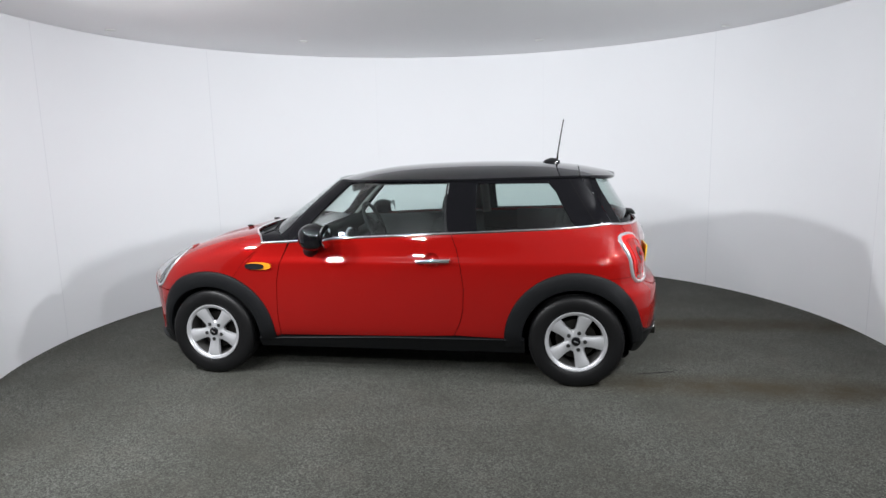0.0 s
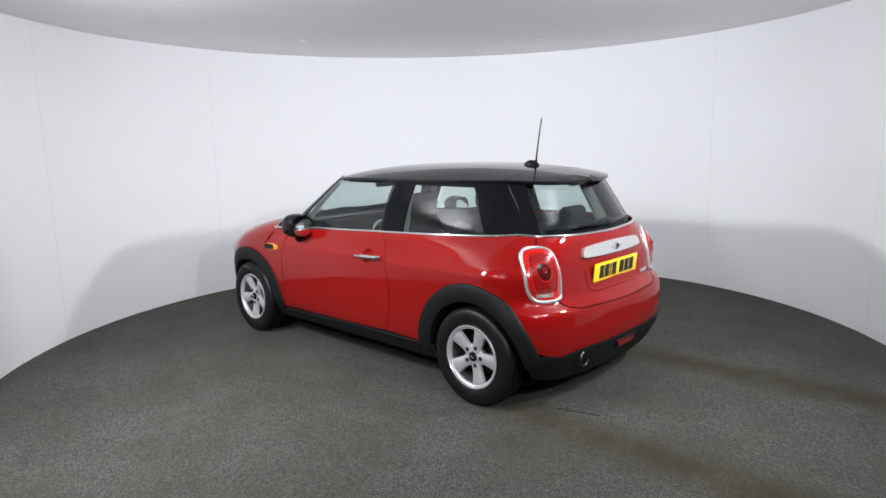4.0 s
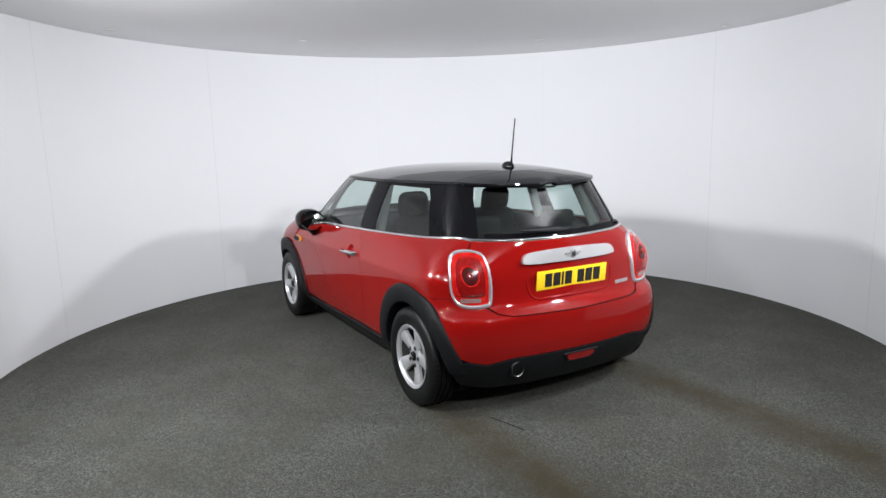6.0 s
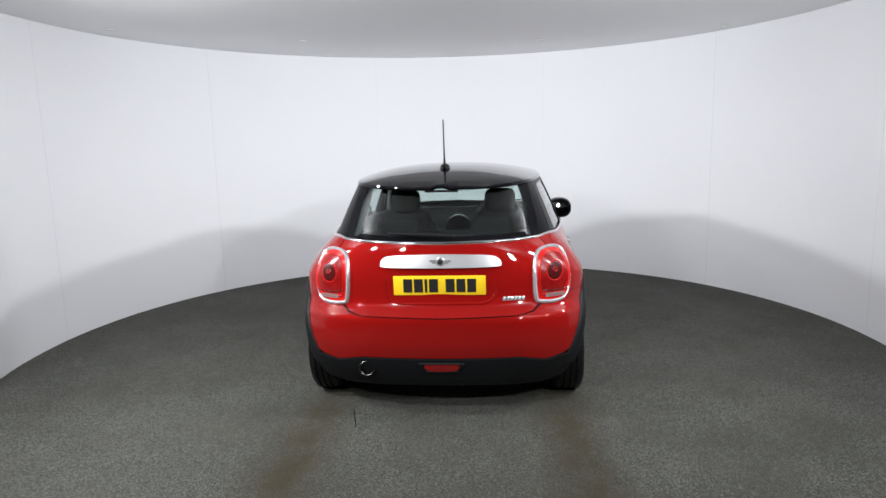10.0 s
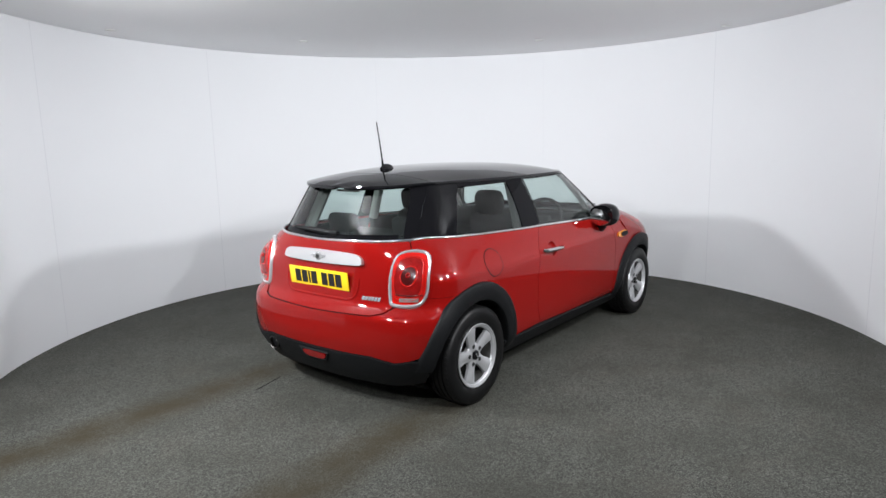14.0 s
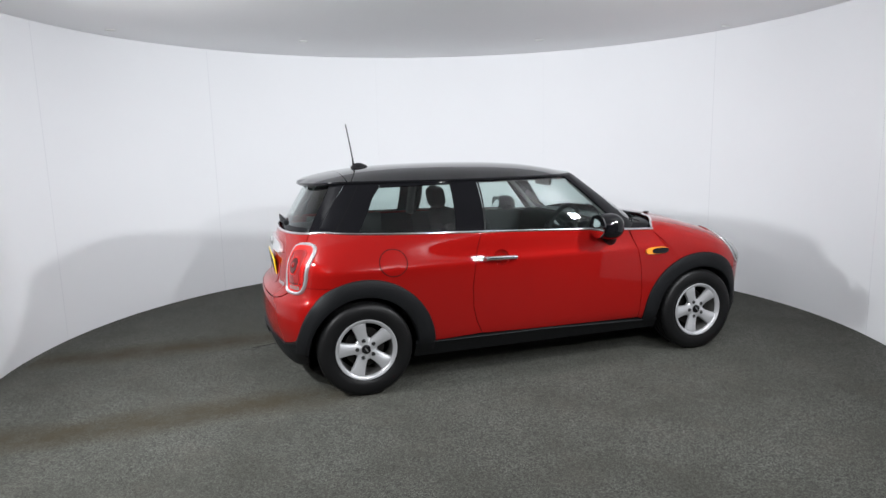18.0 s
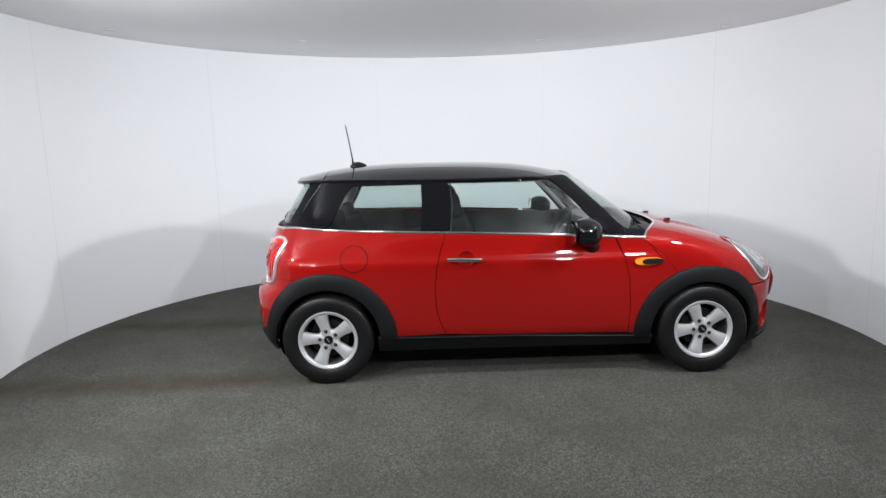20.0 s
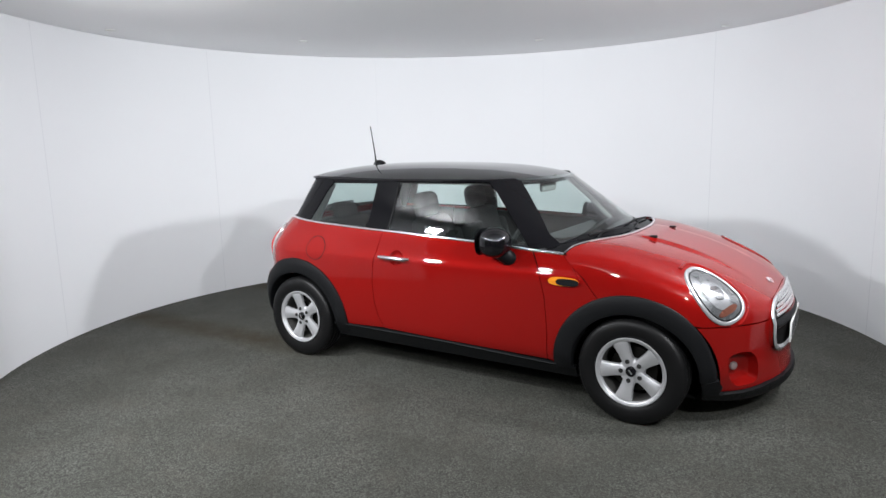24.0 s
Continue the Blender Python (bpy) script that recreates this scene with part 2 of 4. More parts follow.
class Skin:
    """A closed belt of bodywork: at each height a rounded outline. T runs round it: 0 at the rear middle,
    rising along the left side to the front middle (PERIOD / 2), then back along the right side."""

    def __init__(self, w, xr, xf, er, ef, ab_r, ab_f, s0, s1, lr, lf, taper):
        self.taper = taper
        self.w, self.xr, self.xf, self.er, self.ef = w, xr, xf, er, ef
        self.ab_r, self.ab_f, self.s0, self.s1, self.lr, self.lf = ab_r, ab_f, s0, s1, lr, lf
        self.half = lr + (s1 - s0) + lf

    def at(self, T, z):
        T = T % (2 * self.half)
        sg = 1
        if T > self.half:
            T, sg = 2 * self.half - T, -1
        w, er, ef = self.w(z), self.er(z), self.ef(z)
        if T < self.lr:
            q = (1 - T / self.lr) * math.pi / 2
            r = unit_r(q, *self.ab_r(z))
            x = er - (er - self.xr(z)) * r * math.sin(q)
            return Vector((x, sg * w * self.taper(x, z) * r * math.cos(q), z))
        T -= self.lr
        if T < self.s1 - self.s0:
            x = er + (ef - er) * T / (self.s1 - self.s0)
            return Vector((x, sg * w * self.taper(x, z), z))
        q = (T - (self.s1 - self.s0)) / self.lf * math.pi / 2
        r = unit_r(q, *self.ab_f)
        return Vector((ef + (self.xf(z) - ef) * r * math.sin(q), sg * w * r * math.cos(q), z))

    def normal(self, T, z):
        e = 0.004
        a = self.at(T, z + e) - self.at(T, z - e)
        b = self.at(T + e, z) - self.at(T - e, z)
        n = a.cross(b)
        return n.normalized() if n.length > 1e-9 else Vector((0, 0, 1))

    def T(self, kind, v, z, sg=1):
        """T of a point given by its x on the side ('x'), or by its y at the rear ('r') or front ('f')."""
        w, er, ef = self.w(z), self.er(z), self.ef(z)
        if kind == "x":
            if v < er:
                f = min((er - v) / (er - self.xr(z)), 1)
                q = math.atan2(f, (1 - f ** self.ab_r(z)[0]) ** (1 / self.ab_r(z)[1]))
                t = self.lr * (1 - q / (math.pi / 2))
            elif v < ef:
                t = self.lr + (self.s1 - self.s0) * (v - er) / (ef - er)
            else:
                f = min((v - ef) / (self.xf(z) - ef), 1)
                q = math.atan2(f, (1 - f ** self.ab_f[0]) ** (1 / self.ab_f[1]))
                t = self.lr + self.s1 - self.s0 + self.lf * q / (math.pi / 2)
        elif kind == "r":
            sg, y, x = (1 if v >= 0 else -1), abs(v), self.xr(z)
            for _ in range(12):
                v = min(y / (w * self.taper(x, z)), 1)
                f = (1 - v ** self.ab_r(z)[1]) ** (1 / self.ab_r(z)[0])
                x = 0.5 * x + 0.5 * (er - (er - self.xr(z)) * f)
            q = math.atan2(f, v)
            t = self.lr * (1 - q / (math.pi / 2))
        else:
            sg, v = (1 if v >= 0 else -1), min(abs(v) / w, 1)
            q = math.atan2((1 - v ** self.ab_f[1]) ** (1 / self.ab_f[0]), v)
            t = self.lr + self.s1 - self.s0 + self.lf * q / (math.pi / 2)
        return t if sg > 0 else (2 * self.half - t if kind != "r" else -t)

    def poly(self, spec, sg=1):
        """Points (kind, value, z) turned into (T, z); two-value points are on the side."""
        out = []
        for p in spec:
            k, v, z = p if len(p) == 3 else ("x", *p)
            out.append((v, z) if k == "T" else (self.T(k, v, z, sg), z))
        return out


def dense(poly, step, closed=True):
    out = []
    n = len(poly)
    for i in range(n if closed else n - 1):
        a, b = poly[i], poly[(i + 1) % n]
        k = max(1, int(math.hypot(b[0] - a[0], b[1] - a[1]) / step + 0.5))
        out += [(a[0] + (b[0] - a[0]) * j / k, a[1] + (b[1] - a[1]) * j / k) for j in range(k)]
    return out if closed else out + [poly[-1]]


def inside(p, poly):
    x, y, hit = p[0], p[1], False
    for i in range(len(poly)):
        (x1, y1), (x2, y2) = poly[i], poly[i - 1]
        if (y1 > y) != (y2 > y) and x < (x2 - x1) * (y - y1) / (y2 - y1) + x1:
            hit = not hit
    return hit


from mathutils.geometry import delaunay_2d_cdt


def fill(poly, step, holes=()):
    """Triangles that fill a flat outline, with inner points on a grid."""
    edge = dense(poly, step)
    n = len(edge)
    loops = [dense(h, step * 0.6) for h in holes]
    xs, ys = [p[0] for p in edge], [p[1] for p in edge]
    pts, links = list(edge), [(i, (i + 1) % n) for i in range(n)]
    for lp in loops:
        k = len(pts)
        pts += lp
        links += [(k + i, k + (i + 1) % len(lp)) for i in range(len(lp))]
    gap = (step * 0.55) ** 2
    arr = np.array(pts)
    for i in range(int((max(xs) - min(xs)) / step) + 1):
        for j in range(int((max(ys) - min(ys)) / step) + 1):
            p = (min(xs) + (i + 0.5) * step, min(ys) + (j + (0.25 if i % 2 else 0.75)) * step)
            if inside(p, edge) and not any(inside(p, lp) for lp in loops) and ((arr - p) ** 2).sum(1).min() > gap:
                pts.append(p)
    v, _, f, *_ = delaunay_2d_cdt([Vector(p) for p in pts], links, [], 1, 1e-5)
    mids = [(sum(v[i][0] for i in t) / 3, sum(v[i][1] for i in t) / 3) for t in f]
    f = [t for t, m in zip(f, mids) if inside(m, edge) and not any(inside(m, lp) for lp in loops)]
    return [(p[0], p[1]) for p in v], f


def sheet(place, poly, step=0.03, off=0.0, thick=0.010, holes=()):
    """A panel: an outline filled, laid on a surface by place(a, b) -> (point, normal), with a turned-in edge."""
    pts, faces = fill(poly, step, holes)
    bm = bmesh.new()
    data = [place(*p) for p in pts]
    vs = [bm.verts.new(p + n * off) for p, n in data]
    for f in faces:
        a, b, c = (vs[i] for i in f)
        nn = (b.co - a.co).cross(c.co - a.co)
        ref = data[f[0]][1]
        try:
            bm.faces.new((a, b, c) if nn.dot(ref) > 0 else (a, c, b))
        except ValueError:
            pass
    if thick:
        rim = [e for e in bm.edges if len(e.link_faces) == 1]
        nrm = {v: n for v, (p, n) in zip(vs, data)}
        inner = {}
        for e in rim:
            for v in e.verts:
                if v not in inner:
                    inner[v] = bm.verts.new(v.co - nrm[v] * thick)
        for e in rim:
            a, b = e.verts
            lp = e.link_loops[0]
            if lp.vert is not a:
                a, b = b, a
            bm.faces.new((b, a, inner[a], inner[b]))
    return bm


def bowl(place, loop, depth, k=0.6, shift_=(0, 0), round_=0.006):
    """A recess that closes a hole in a panel: a rounded lip, a wall and a floor."""
    loop = dense(loop, 0.015)
    mid = (sum(p[0] for p in loop) / len(loop) + shift_[0], sum(p[1] for p in loop) / len(loop) + shift_[1])
    nm = place(*mid)[1]
    bm = bmesh.new()
    rings = []
    for f, d in ((1.0, 0.0), (1.0 - (1 - k) * 0.12, 0.25), (1.0 - (1 - k) * 0.4, 0.7), (k, 0.95), (k * 0.8, 1.0), (k * 0.4, 1.0)):
        ring = []
        for p in loop:
            q = (mid[0] + (p[0] - mid[0]) * f, mid[1] + (p[1] - mid[1]) * f)
            pt, nn = place(*q)
            ring.append(bm.verts.new(pt - (nn if d < 0.1 else nm) * depth * d))
        rings.append(ring)
    for a, b in zip(rings, rings[1:]):
        for i in range(len(loop)):
            bm.faces.new((a[i], a[(i + 1) % len(loop)], b[(i + 1) % len(loop)], b[i]))
    bm.faces.new(rings[-1])
    return fix(bm)


def strip(place, line, width, off, step=0.03):
    """A narrow band along a line on a surface."""
    pts = dense(line, step, closed=False)
    bm = bmesh.new()
    prev = None
    for i, p in enumerate(pts):
        a, b = pts[max(i - 1, 0)], pts[min(i + 1, len(pts) - 1)]
        pa, pb = place(*a)[0], place(*b)[0]
        c, n = place(*p)
        d = (pb - pa).normalized()
        s = n.cross(d).normalized() * width / 2
        cur = [bm.verts.new(c + s + n * off), bm.verts.new(c - s + n * off)]
        if prev:
            bm.faces.new((prev[0], prev[1], cur[1], cur[0]))
        prev = cur
    return bm


def ribbon(place, line, width, height, off=0.0, step=0.03, closed=False):
    """A half-round moulding along a line on a surface."""
    pts = dense(line, step, closed=closed)
    bm = bmesh.new()
    rings = []
    k = len(pts)
    for i, p in enumerate(pts):
        a, b = (pts[i - 1], pts[(i + 1) % k]) if closed else (pts[max(i - 1, 0)], pts[min(i + 1, k - 1)])
        pa, pb = place(*a)[0], place(*b)[0]
        c, n = place(*p)
        d = (pb - pa).normalized()
        s = n.cross(d).normalized()
        rings.append([bm.verts.new(c + s * width / 2 * math.cos(w) + n * (off + height * math.sin(w))) for w in [math.pi * j / 6 for j in range(7)]])
    for a, b in list(zip(rings, rings[1:])) + ([(rings[-1], rings[0])] if closed else []):
        for j in range(6):
            bm.faces.new((a[j], b[j], b[j + 1], a[j + 1]))
    return bm


def arc(cx, cz, r, a0, a1, n=14):
    return [(cx + r * math.cos(radians(a0 + (a1 - a0) * i / n)), cz + r * math.sin(radians(a0 + (a1 - a0) * i / n))) for i in range(n + 1)]


# ---- structure: the round room ----


def room():
    cx, cy = ROOM_C
    a0, a1 = -36, 216                      # the round wall's ends, degrees
    n = 96
    bm = bmesh.new()
    path = [(cx + ROOM_R * math.cos(radians(a0 + (a1 - a0) * i / n)), cy + ROOM_R * math.sin(radians(a0 + (a1 - a0) * i / n))) for i in range(n + 1)]
    out = []
    for x, y in path:
        d = Vector((x - cx, y - cy, 0))
        out.append((x + d.normalized().x * 0.12, y + d.normalized().y * 0.12))
    rows = []
    for (x, y), (X, Y) in zip(path, out):
        rows.append([bm.verts.new((x, y, -0.015)), bm.verts.new((x, y, ROOM_H)), bm.verts.new((X, Y, ROOM_H)), bm.verts.new((X, Y, -0.015))])
    for a, b in zip(rows, rows[1:]):
        for i in range(3):
            bm.faces.new((a[i], a[i + 1], b[i + 1], b[i]))
    tagged(part("wall_round", fix(bm), WALL), "curved white painted studio wall with faint panel joints", "wall", kind="structure")
    wall = bpy.data.objects["wall_round"]
    # panel joints, each a filled groove
    for deg in (174.1, 139.6, 104.3, 68.0, 32.4, -2.0):
        bm = bmesh.new()
        w = math.degrees(0.0022 / ROOM_R)
        v = []
        for k, dd in ((0.004, -w), (0.0015, 0), (0.004, w)):
            rr = ROOM_R - 0.0012 + (0.001 if dd == 0 else 0)
            v.append([bm.verts.new((cx + rr * math.cos(radians(deg + dd)), cy + rr * math.sin(radians(deg + dd)), z)) for z in (0.003, ROOM_H - 0.003)])
        for a, b in zip(v, v[1:]):
            bm.faces.new((a[0], b[0], b[1], a[1]))
        part("panel_joint", bm, SEAM, wall)
    bm = bmesh.new()
    box(bm, 7.0, 0.12, ROOM_H, pose(0.02, -2.66, ROOM_H / 2))
    tagged(part("wall_back", bm, BLACKOUT), "dark wall behind the open side", "wall", kind="structure")
    for name, x in (("wall_bay_left", -3.45), ("wall_bay_right", 3.45)):
        bm = bmesh.new()
        box(bm, 0.12, 5.6, ROOM_H, pose(x, 0.2, ROOM_H / 2))
        box(bm, 0.66, 0.12, ROOM_H, pose(math.copysign(3.06, x), 2.94, ROOM_H / 2))
        tagged(part(name, bm, BLACKOUT), "dark side wall of the open bay", "wall", kind="structure")
    bm = bmesh.new()
    box(bm, 8.4, 4.9, 0.12, pose(0, 6.15, ROOM_H + 0.062))
    tagged(part("ceiling", bm, CEIL), "flat white painted ceiling", "ceiling", kind="structure")
    # Out of view; its darker tone keeps reflections on the car weak.
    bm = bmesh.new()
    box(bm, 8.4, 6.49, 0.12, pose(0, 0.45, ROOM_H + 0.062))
    tagged(part("ceiling_bay", bm, CEIL_BAY), "unseen ceiling over the open bay, greyed to dim its reflections", "ceiling", kind="structure")
    bm = bmesh.new()
    box(bm, 9.0, 12.0, 0.10, pose(0, 2.9, -0.066))
    tagged(part("floor", bm, CARPET_PLAIN), "grey carpeted studio floor", "floor", kind="structure")


def turntable():
    bm = bmesh.new()
    lathe(bm, [(0.0001, 0.0), (1.0, 0.0), (2.0, 0.0), (3.235, 0.0), (3.245, -0.003), (3.245, -0.014)], 128, pose(0, 0, 0, 90))
    ob = part("turntable", fix(bm), CARPET)
    tagged(ob, "round turntable covered in grey carpet with brown tyre tracks", "turntable", kind="structure")
    return ob


room()
table = turntable()
for x, y in ((-2.83, 5.85), (-1.34, 6.73), (1.06, 7.05), (2.74, 6.41)):
    bm = bmesh.new()
    lathe(bm, [(0.0001, -0.002), (0.030, -0.002), (0.032, -0.006), (0.042, -0.006), (0.045, 0.0)], 24, pose(0, 0, 0, 90))
    spot = part("ceiling_spot", fix(bm), PLATE_W)
    spot.matrix_world = pose(x, y, ROOM_H - 0.001)
    tagged(spot, "small round white recessed ceiling spot, unlit", "ceiling spot", group="recessed ceiling spots")


def smooth_loop(pts, n=5):
    """A closed rounded outline through points."""
    out, k = [], len(pts)
    for i in range(k):
        p0, p1, p2, p3 = (Vector(pts[(i + d) % k]) for d in (-1, 0, 1, 2))
        for j in range(n):
            t = j / n
            q = 0.5 * (2 * p1 + (p2 - p0) * t + (2 * p0 - 5 * p1 + 4 * p2 - p3) * t * t + (3 * p1 - p0 - 3 * p2 + p3) * t ** 3)
            out.append((q[0], q[1]))
    return out

# ---- the car ----
WB, HUB_Z, HUB_Y = 1.2475, 0.302, 0.827
ARCH_R, ARCH_IN = 0.455, 0.345


def cab_taper(x, z):
    return 1 - (0.17 + 0.06 * min(max((z - 1.02) / 0.30, 0), 1)) * max(0.0, -0.45 - x) ** 1.5


def low_taper(x, z):
    return 1 - 0.17 * max(0.0, -0.45 - x) ** 1.5 * min(max((z - 0.84) / 0.19, 0), 1) ** 1.3


LOW = Skin(
    w=pchip([0.14, 0.20, 0.27, 0.31, 0.36, 0.45, 0.60, 0.70, 0.77, 0.795, 0.808, 0.82, 0.835, 0.85, 0.87, 0.90, 0.95, 1.06], [0.68, 0.748, 0.792, 0.816, 0.8275, 0.836, 0.8450, 0.8490, 0.8502, 0.8498, 0.8475, 0.8422, 0.8350, 0.8303, 0.8250, 0.8195, 0.8115, 0.772]),
    xr=pchip([0.14, 0.20, 0.27, 0.36, 0.46, 0.57, 0.60, 0.615, 0.63, 0.65, 0.70, 0.80, 0.92, 1.00, 1.06], [-1.66, -1.73, -1.77, -1.80, -1.815, -1.814, -1.809, -1.797, -1.774, -1.752, -1.738, -1.724, -1.702, -1.684, -1.65]),
    xf=pchip([0.12, 0.16, 0.20, 0.27, 0.40, 0.52, 0.62, 0.72], [1.88, 1.945, 1.968, 1.960, 1.953, 1.960, 1.965, 1.955]),
    er=lambda z: -1.25, ef=lambda z: 1.25, ab_r=lambda z: (3.6 + 1.3 * min(max((0.68 - z) / 0.16, 0), 1), 2.2), ab_f=(2.7, 2.0), s0=-1.25, s1=1.25, lr=1.15, lf=1.35, taper=low_taper)
TOP_Z = 1.335
CAB = Skin(
    w=pchip([0.90, 1.00, 1.10, 1.20, 1.30, 1.36], [0.822, 0.790, 0.750, 0.705, 0.655, 0.622]),
    xr=pchip([0.90, 1.00, 1.10, 1.20, 1.34], [-1.70, -1.655, -1.60, -1.54, -1.455]),
    xf=pchip([0.90, 0.98, 1.10, 1.20, 1.34], [1.08, 0.985, 0.82, 0.68, 0.485]),
    er=pchip([0.9, 1.34], [-1.02, -1.02]), ef=pchip([0.9, 1.34], [0.34, -0.10]), ab_r=lambda z: (5.6, 2.2), ab_f=(3.4, 2.0), s0=-1.0, s1=0.3, lr=0.95, lf=0.95, taper=cab_taper)


def on_low(T, z):
    return LOW.at(T, z), LOW.normal(T, z)


def on_cab(T, z):
    return CAB.at(T, z), CAB.normal(T, z)


hood_h = pchip([0.78, 0.90, 1.08, 1.30, 1.54, 1.70, 1.82, 1.90, 1.945, 1.965], [1.003, 0.998, 0.980, 0.935, 0.865, 0.792, 0.722, 0.662, 0.612, 0.578])
SH = 0.575


def hood_w(x):
    f = max(0.0, (x - 1.25) / (LOW.xf(SH) - 1.25))
    return LOW.w(SH) * (1 - min(f, 1) ** LOW.ab_f[0]) ** (1 / LOW.ab_f[1])


def hood_ab(x):
    k = min(max((x - 1.0) / 0.6, 0), 1)
    return 7.0 - 3.4 * k, 6.5 - 2.4 * k


def hood_at(k, tau):
    """k: 0 at the windscreen, 1 at the nose; tau: 0 in the middle, +-1 at the lower edges."""
    x = 0.78 + 1.185 * math.sin(k * math.pi / 2)
    a, b = hood_ab(x)
    q = (1 - abs(tau)) * math.pi / 2
    r = unit_r(q, a, b)
    w, h = hood_w(x), hood_h(x) - SH
    y, z = w * r * math.cos(q), SH + h * r * math.sin(q)
    step = min(max((y - 0.235) / 0.055, 0), 1)          # the raised middle ends in a crease
    fade = min(1, max(0, (x - 1.06) / 0.12)) * min(1, max(0, (1.78 - x) / 0.40))
    return Vector((x, math.copysign(y, tau), z + 0.013 * (1 - step * step * (3 - 2 * step)) * fade))


def on_hood(kk, tt):
    k, tau = min(kk / 1.5, 0.9999), tt / 0.95
    e = 0.004
    n = (hood_at(min(k + e, 1), tau) - hood_at(k - e, tau)).cross(hood_at(k, tau + e) - hood_at(k, tau - e))
    if n.z < 0 and n.length > 1e-9 and abs(tau) < 0.8:
        n = -n
    p = hood_at(k, tau)
    if n.dot(Vector((p.x - 1.0, p.y * 2, p.z - 0.5))) < 0:
        n = -n
    return p, n.normalized() if n.length > 1e-12 else Vector((1, 0, 0))


def hood_xz(x, z, sg=1):
    k = math.asin(min(max((x - 0.78) / 1.185, 0), 1)) * 2 / math.pi
    a, b = hood_ab(x)
    zf = min(max((z - SH) / max(hood_h(x) - SH, 1e-6), 0), 1)
    yf = (1 - zf ** a) ** (1 / b)
    return k * 1.5, sg * 0.95 * (1 - math.atan2(zf, yf) / (math.pi / 2))


def hood_xy(x, y):
    k = math.asin(min(max((x - 0.78) / 1.185, 0), 1)) * 2 / math.pi
    a, b = hood_ab(x)
    yf = min(abs(y) / max(hood_w(x), 1e-6), 1)
    zf = (1 - yf ** b) ** (1 / a)
    return k * 1.5, math.copysign(0.95 * (1 - math.atan2(zf, yf) / (math.pi / 2)), y)


roof_c = pchip([-1.56, -1.45, -1.25, -1.08, -0.80, -0.55, -0.20, 0.05, 0.305, 0.42, 0.50], [1.325, 1.352, 1.390, 1.408, 1.421, 1.423, 1.417, 1.403, 1.366, 1.338, 1.315])
roof_e = pchip([-1.56, -1.28, -0.45, 0.10, 0.35, 0.50], [1.318, 1.340, 1.334, 1.336, 1.326, 1.314])
ROOF_XF, ROOF_XR, ROOF_W = 0.50, -1.530, 0.648


def roof_w(x):
    if x > -0.1:
        f = min((x + 0.1) / (ROOF_XF + 0.1), 1)
        return ROOF_W * (1 - f ** 3.4) ** 0.5
    if x < -0.95:
        f = min((-0.95 - x) / (-0.95 - ROOF_XR), 1)
        return ROOF_W * cab_taper(x, TOP_Z) * (1 - f ** 6) ** 0.5
    return ROOF_W * cab_taper(x, TOP_Z)


def on_roof(x, y):
    def z(x, y):
        w = max(roof_w(x), 1e-4)
        return roof_e(x) + (roof_c(x) - roof_e(x)) * (1 - min(abs(y) / w, 1) ** 2.6)
    e = 0.01
    n = Vector((-(z(x + e, y) - z(x - e, y)) / (2 * e), -(z(x, y + e) - z(x, y - e)) / (2 * e), 1)).normalized()
    return Vector((x, y, z(x, y))), n


car = empty("hatchback_car")
tagged(car, "red three-door hatchback car with black roof and silver alloy wheels", "car")

BELT = [(-1.45, 1.026), (-1.05, 1.005), (-0.43, 0.988), (0.34, 0.956), (0.66, 0.934)]
G = 0.0022   # half of a panel gap


def belt_z(x):
    return pchip([b[0] for b in BELT], [b[1] for b in BELT])(x)


DOOR_F = [(0.650, 0.934), (0.712, 0.800), (0.742, 0.673), (0.755, 0.470), (0.748, 0.290)]
DOOR_R = [(-0.452, 0.991), (-0.486, 0.900), (-0.515, 0.783), (-0.533, 0.640), (-0.527, 0.500), (-0.505, 0.410), (-0.464, 0.320)]


def shift(line, dx):
    return [(x + dx, z) for x, z in line]


def arch_r(cx, ang):
    """Outer radius of the cladding: it narrows towards the bumpers."""
    a = ang if cx < 0 else 180 - ang
    return ARCH_R - 0.032 * min(max((a - 120) / 40, 0), 1)


CUP = {}


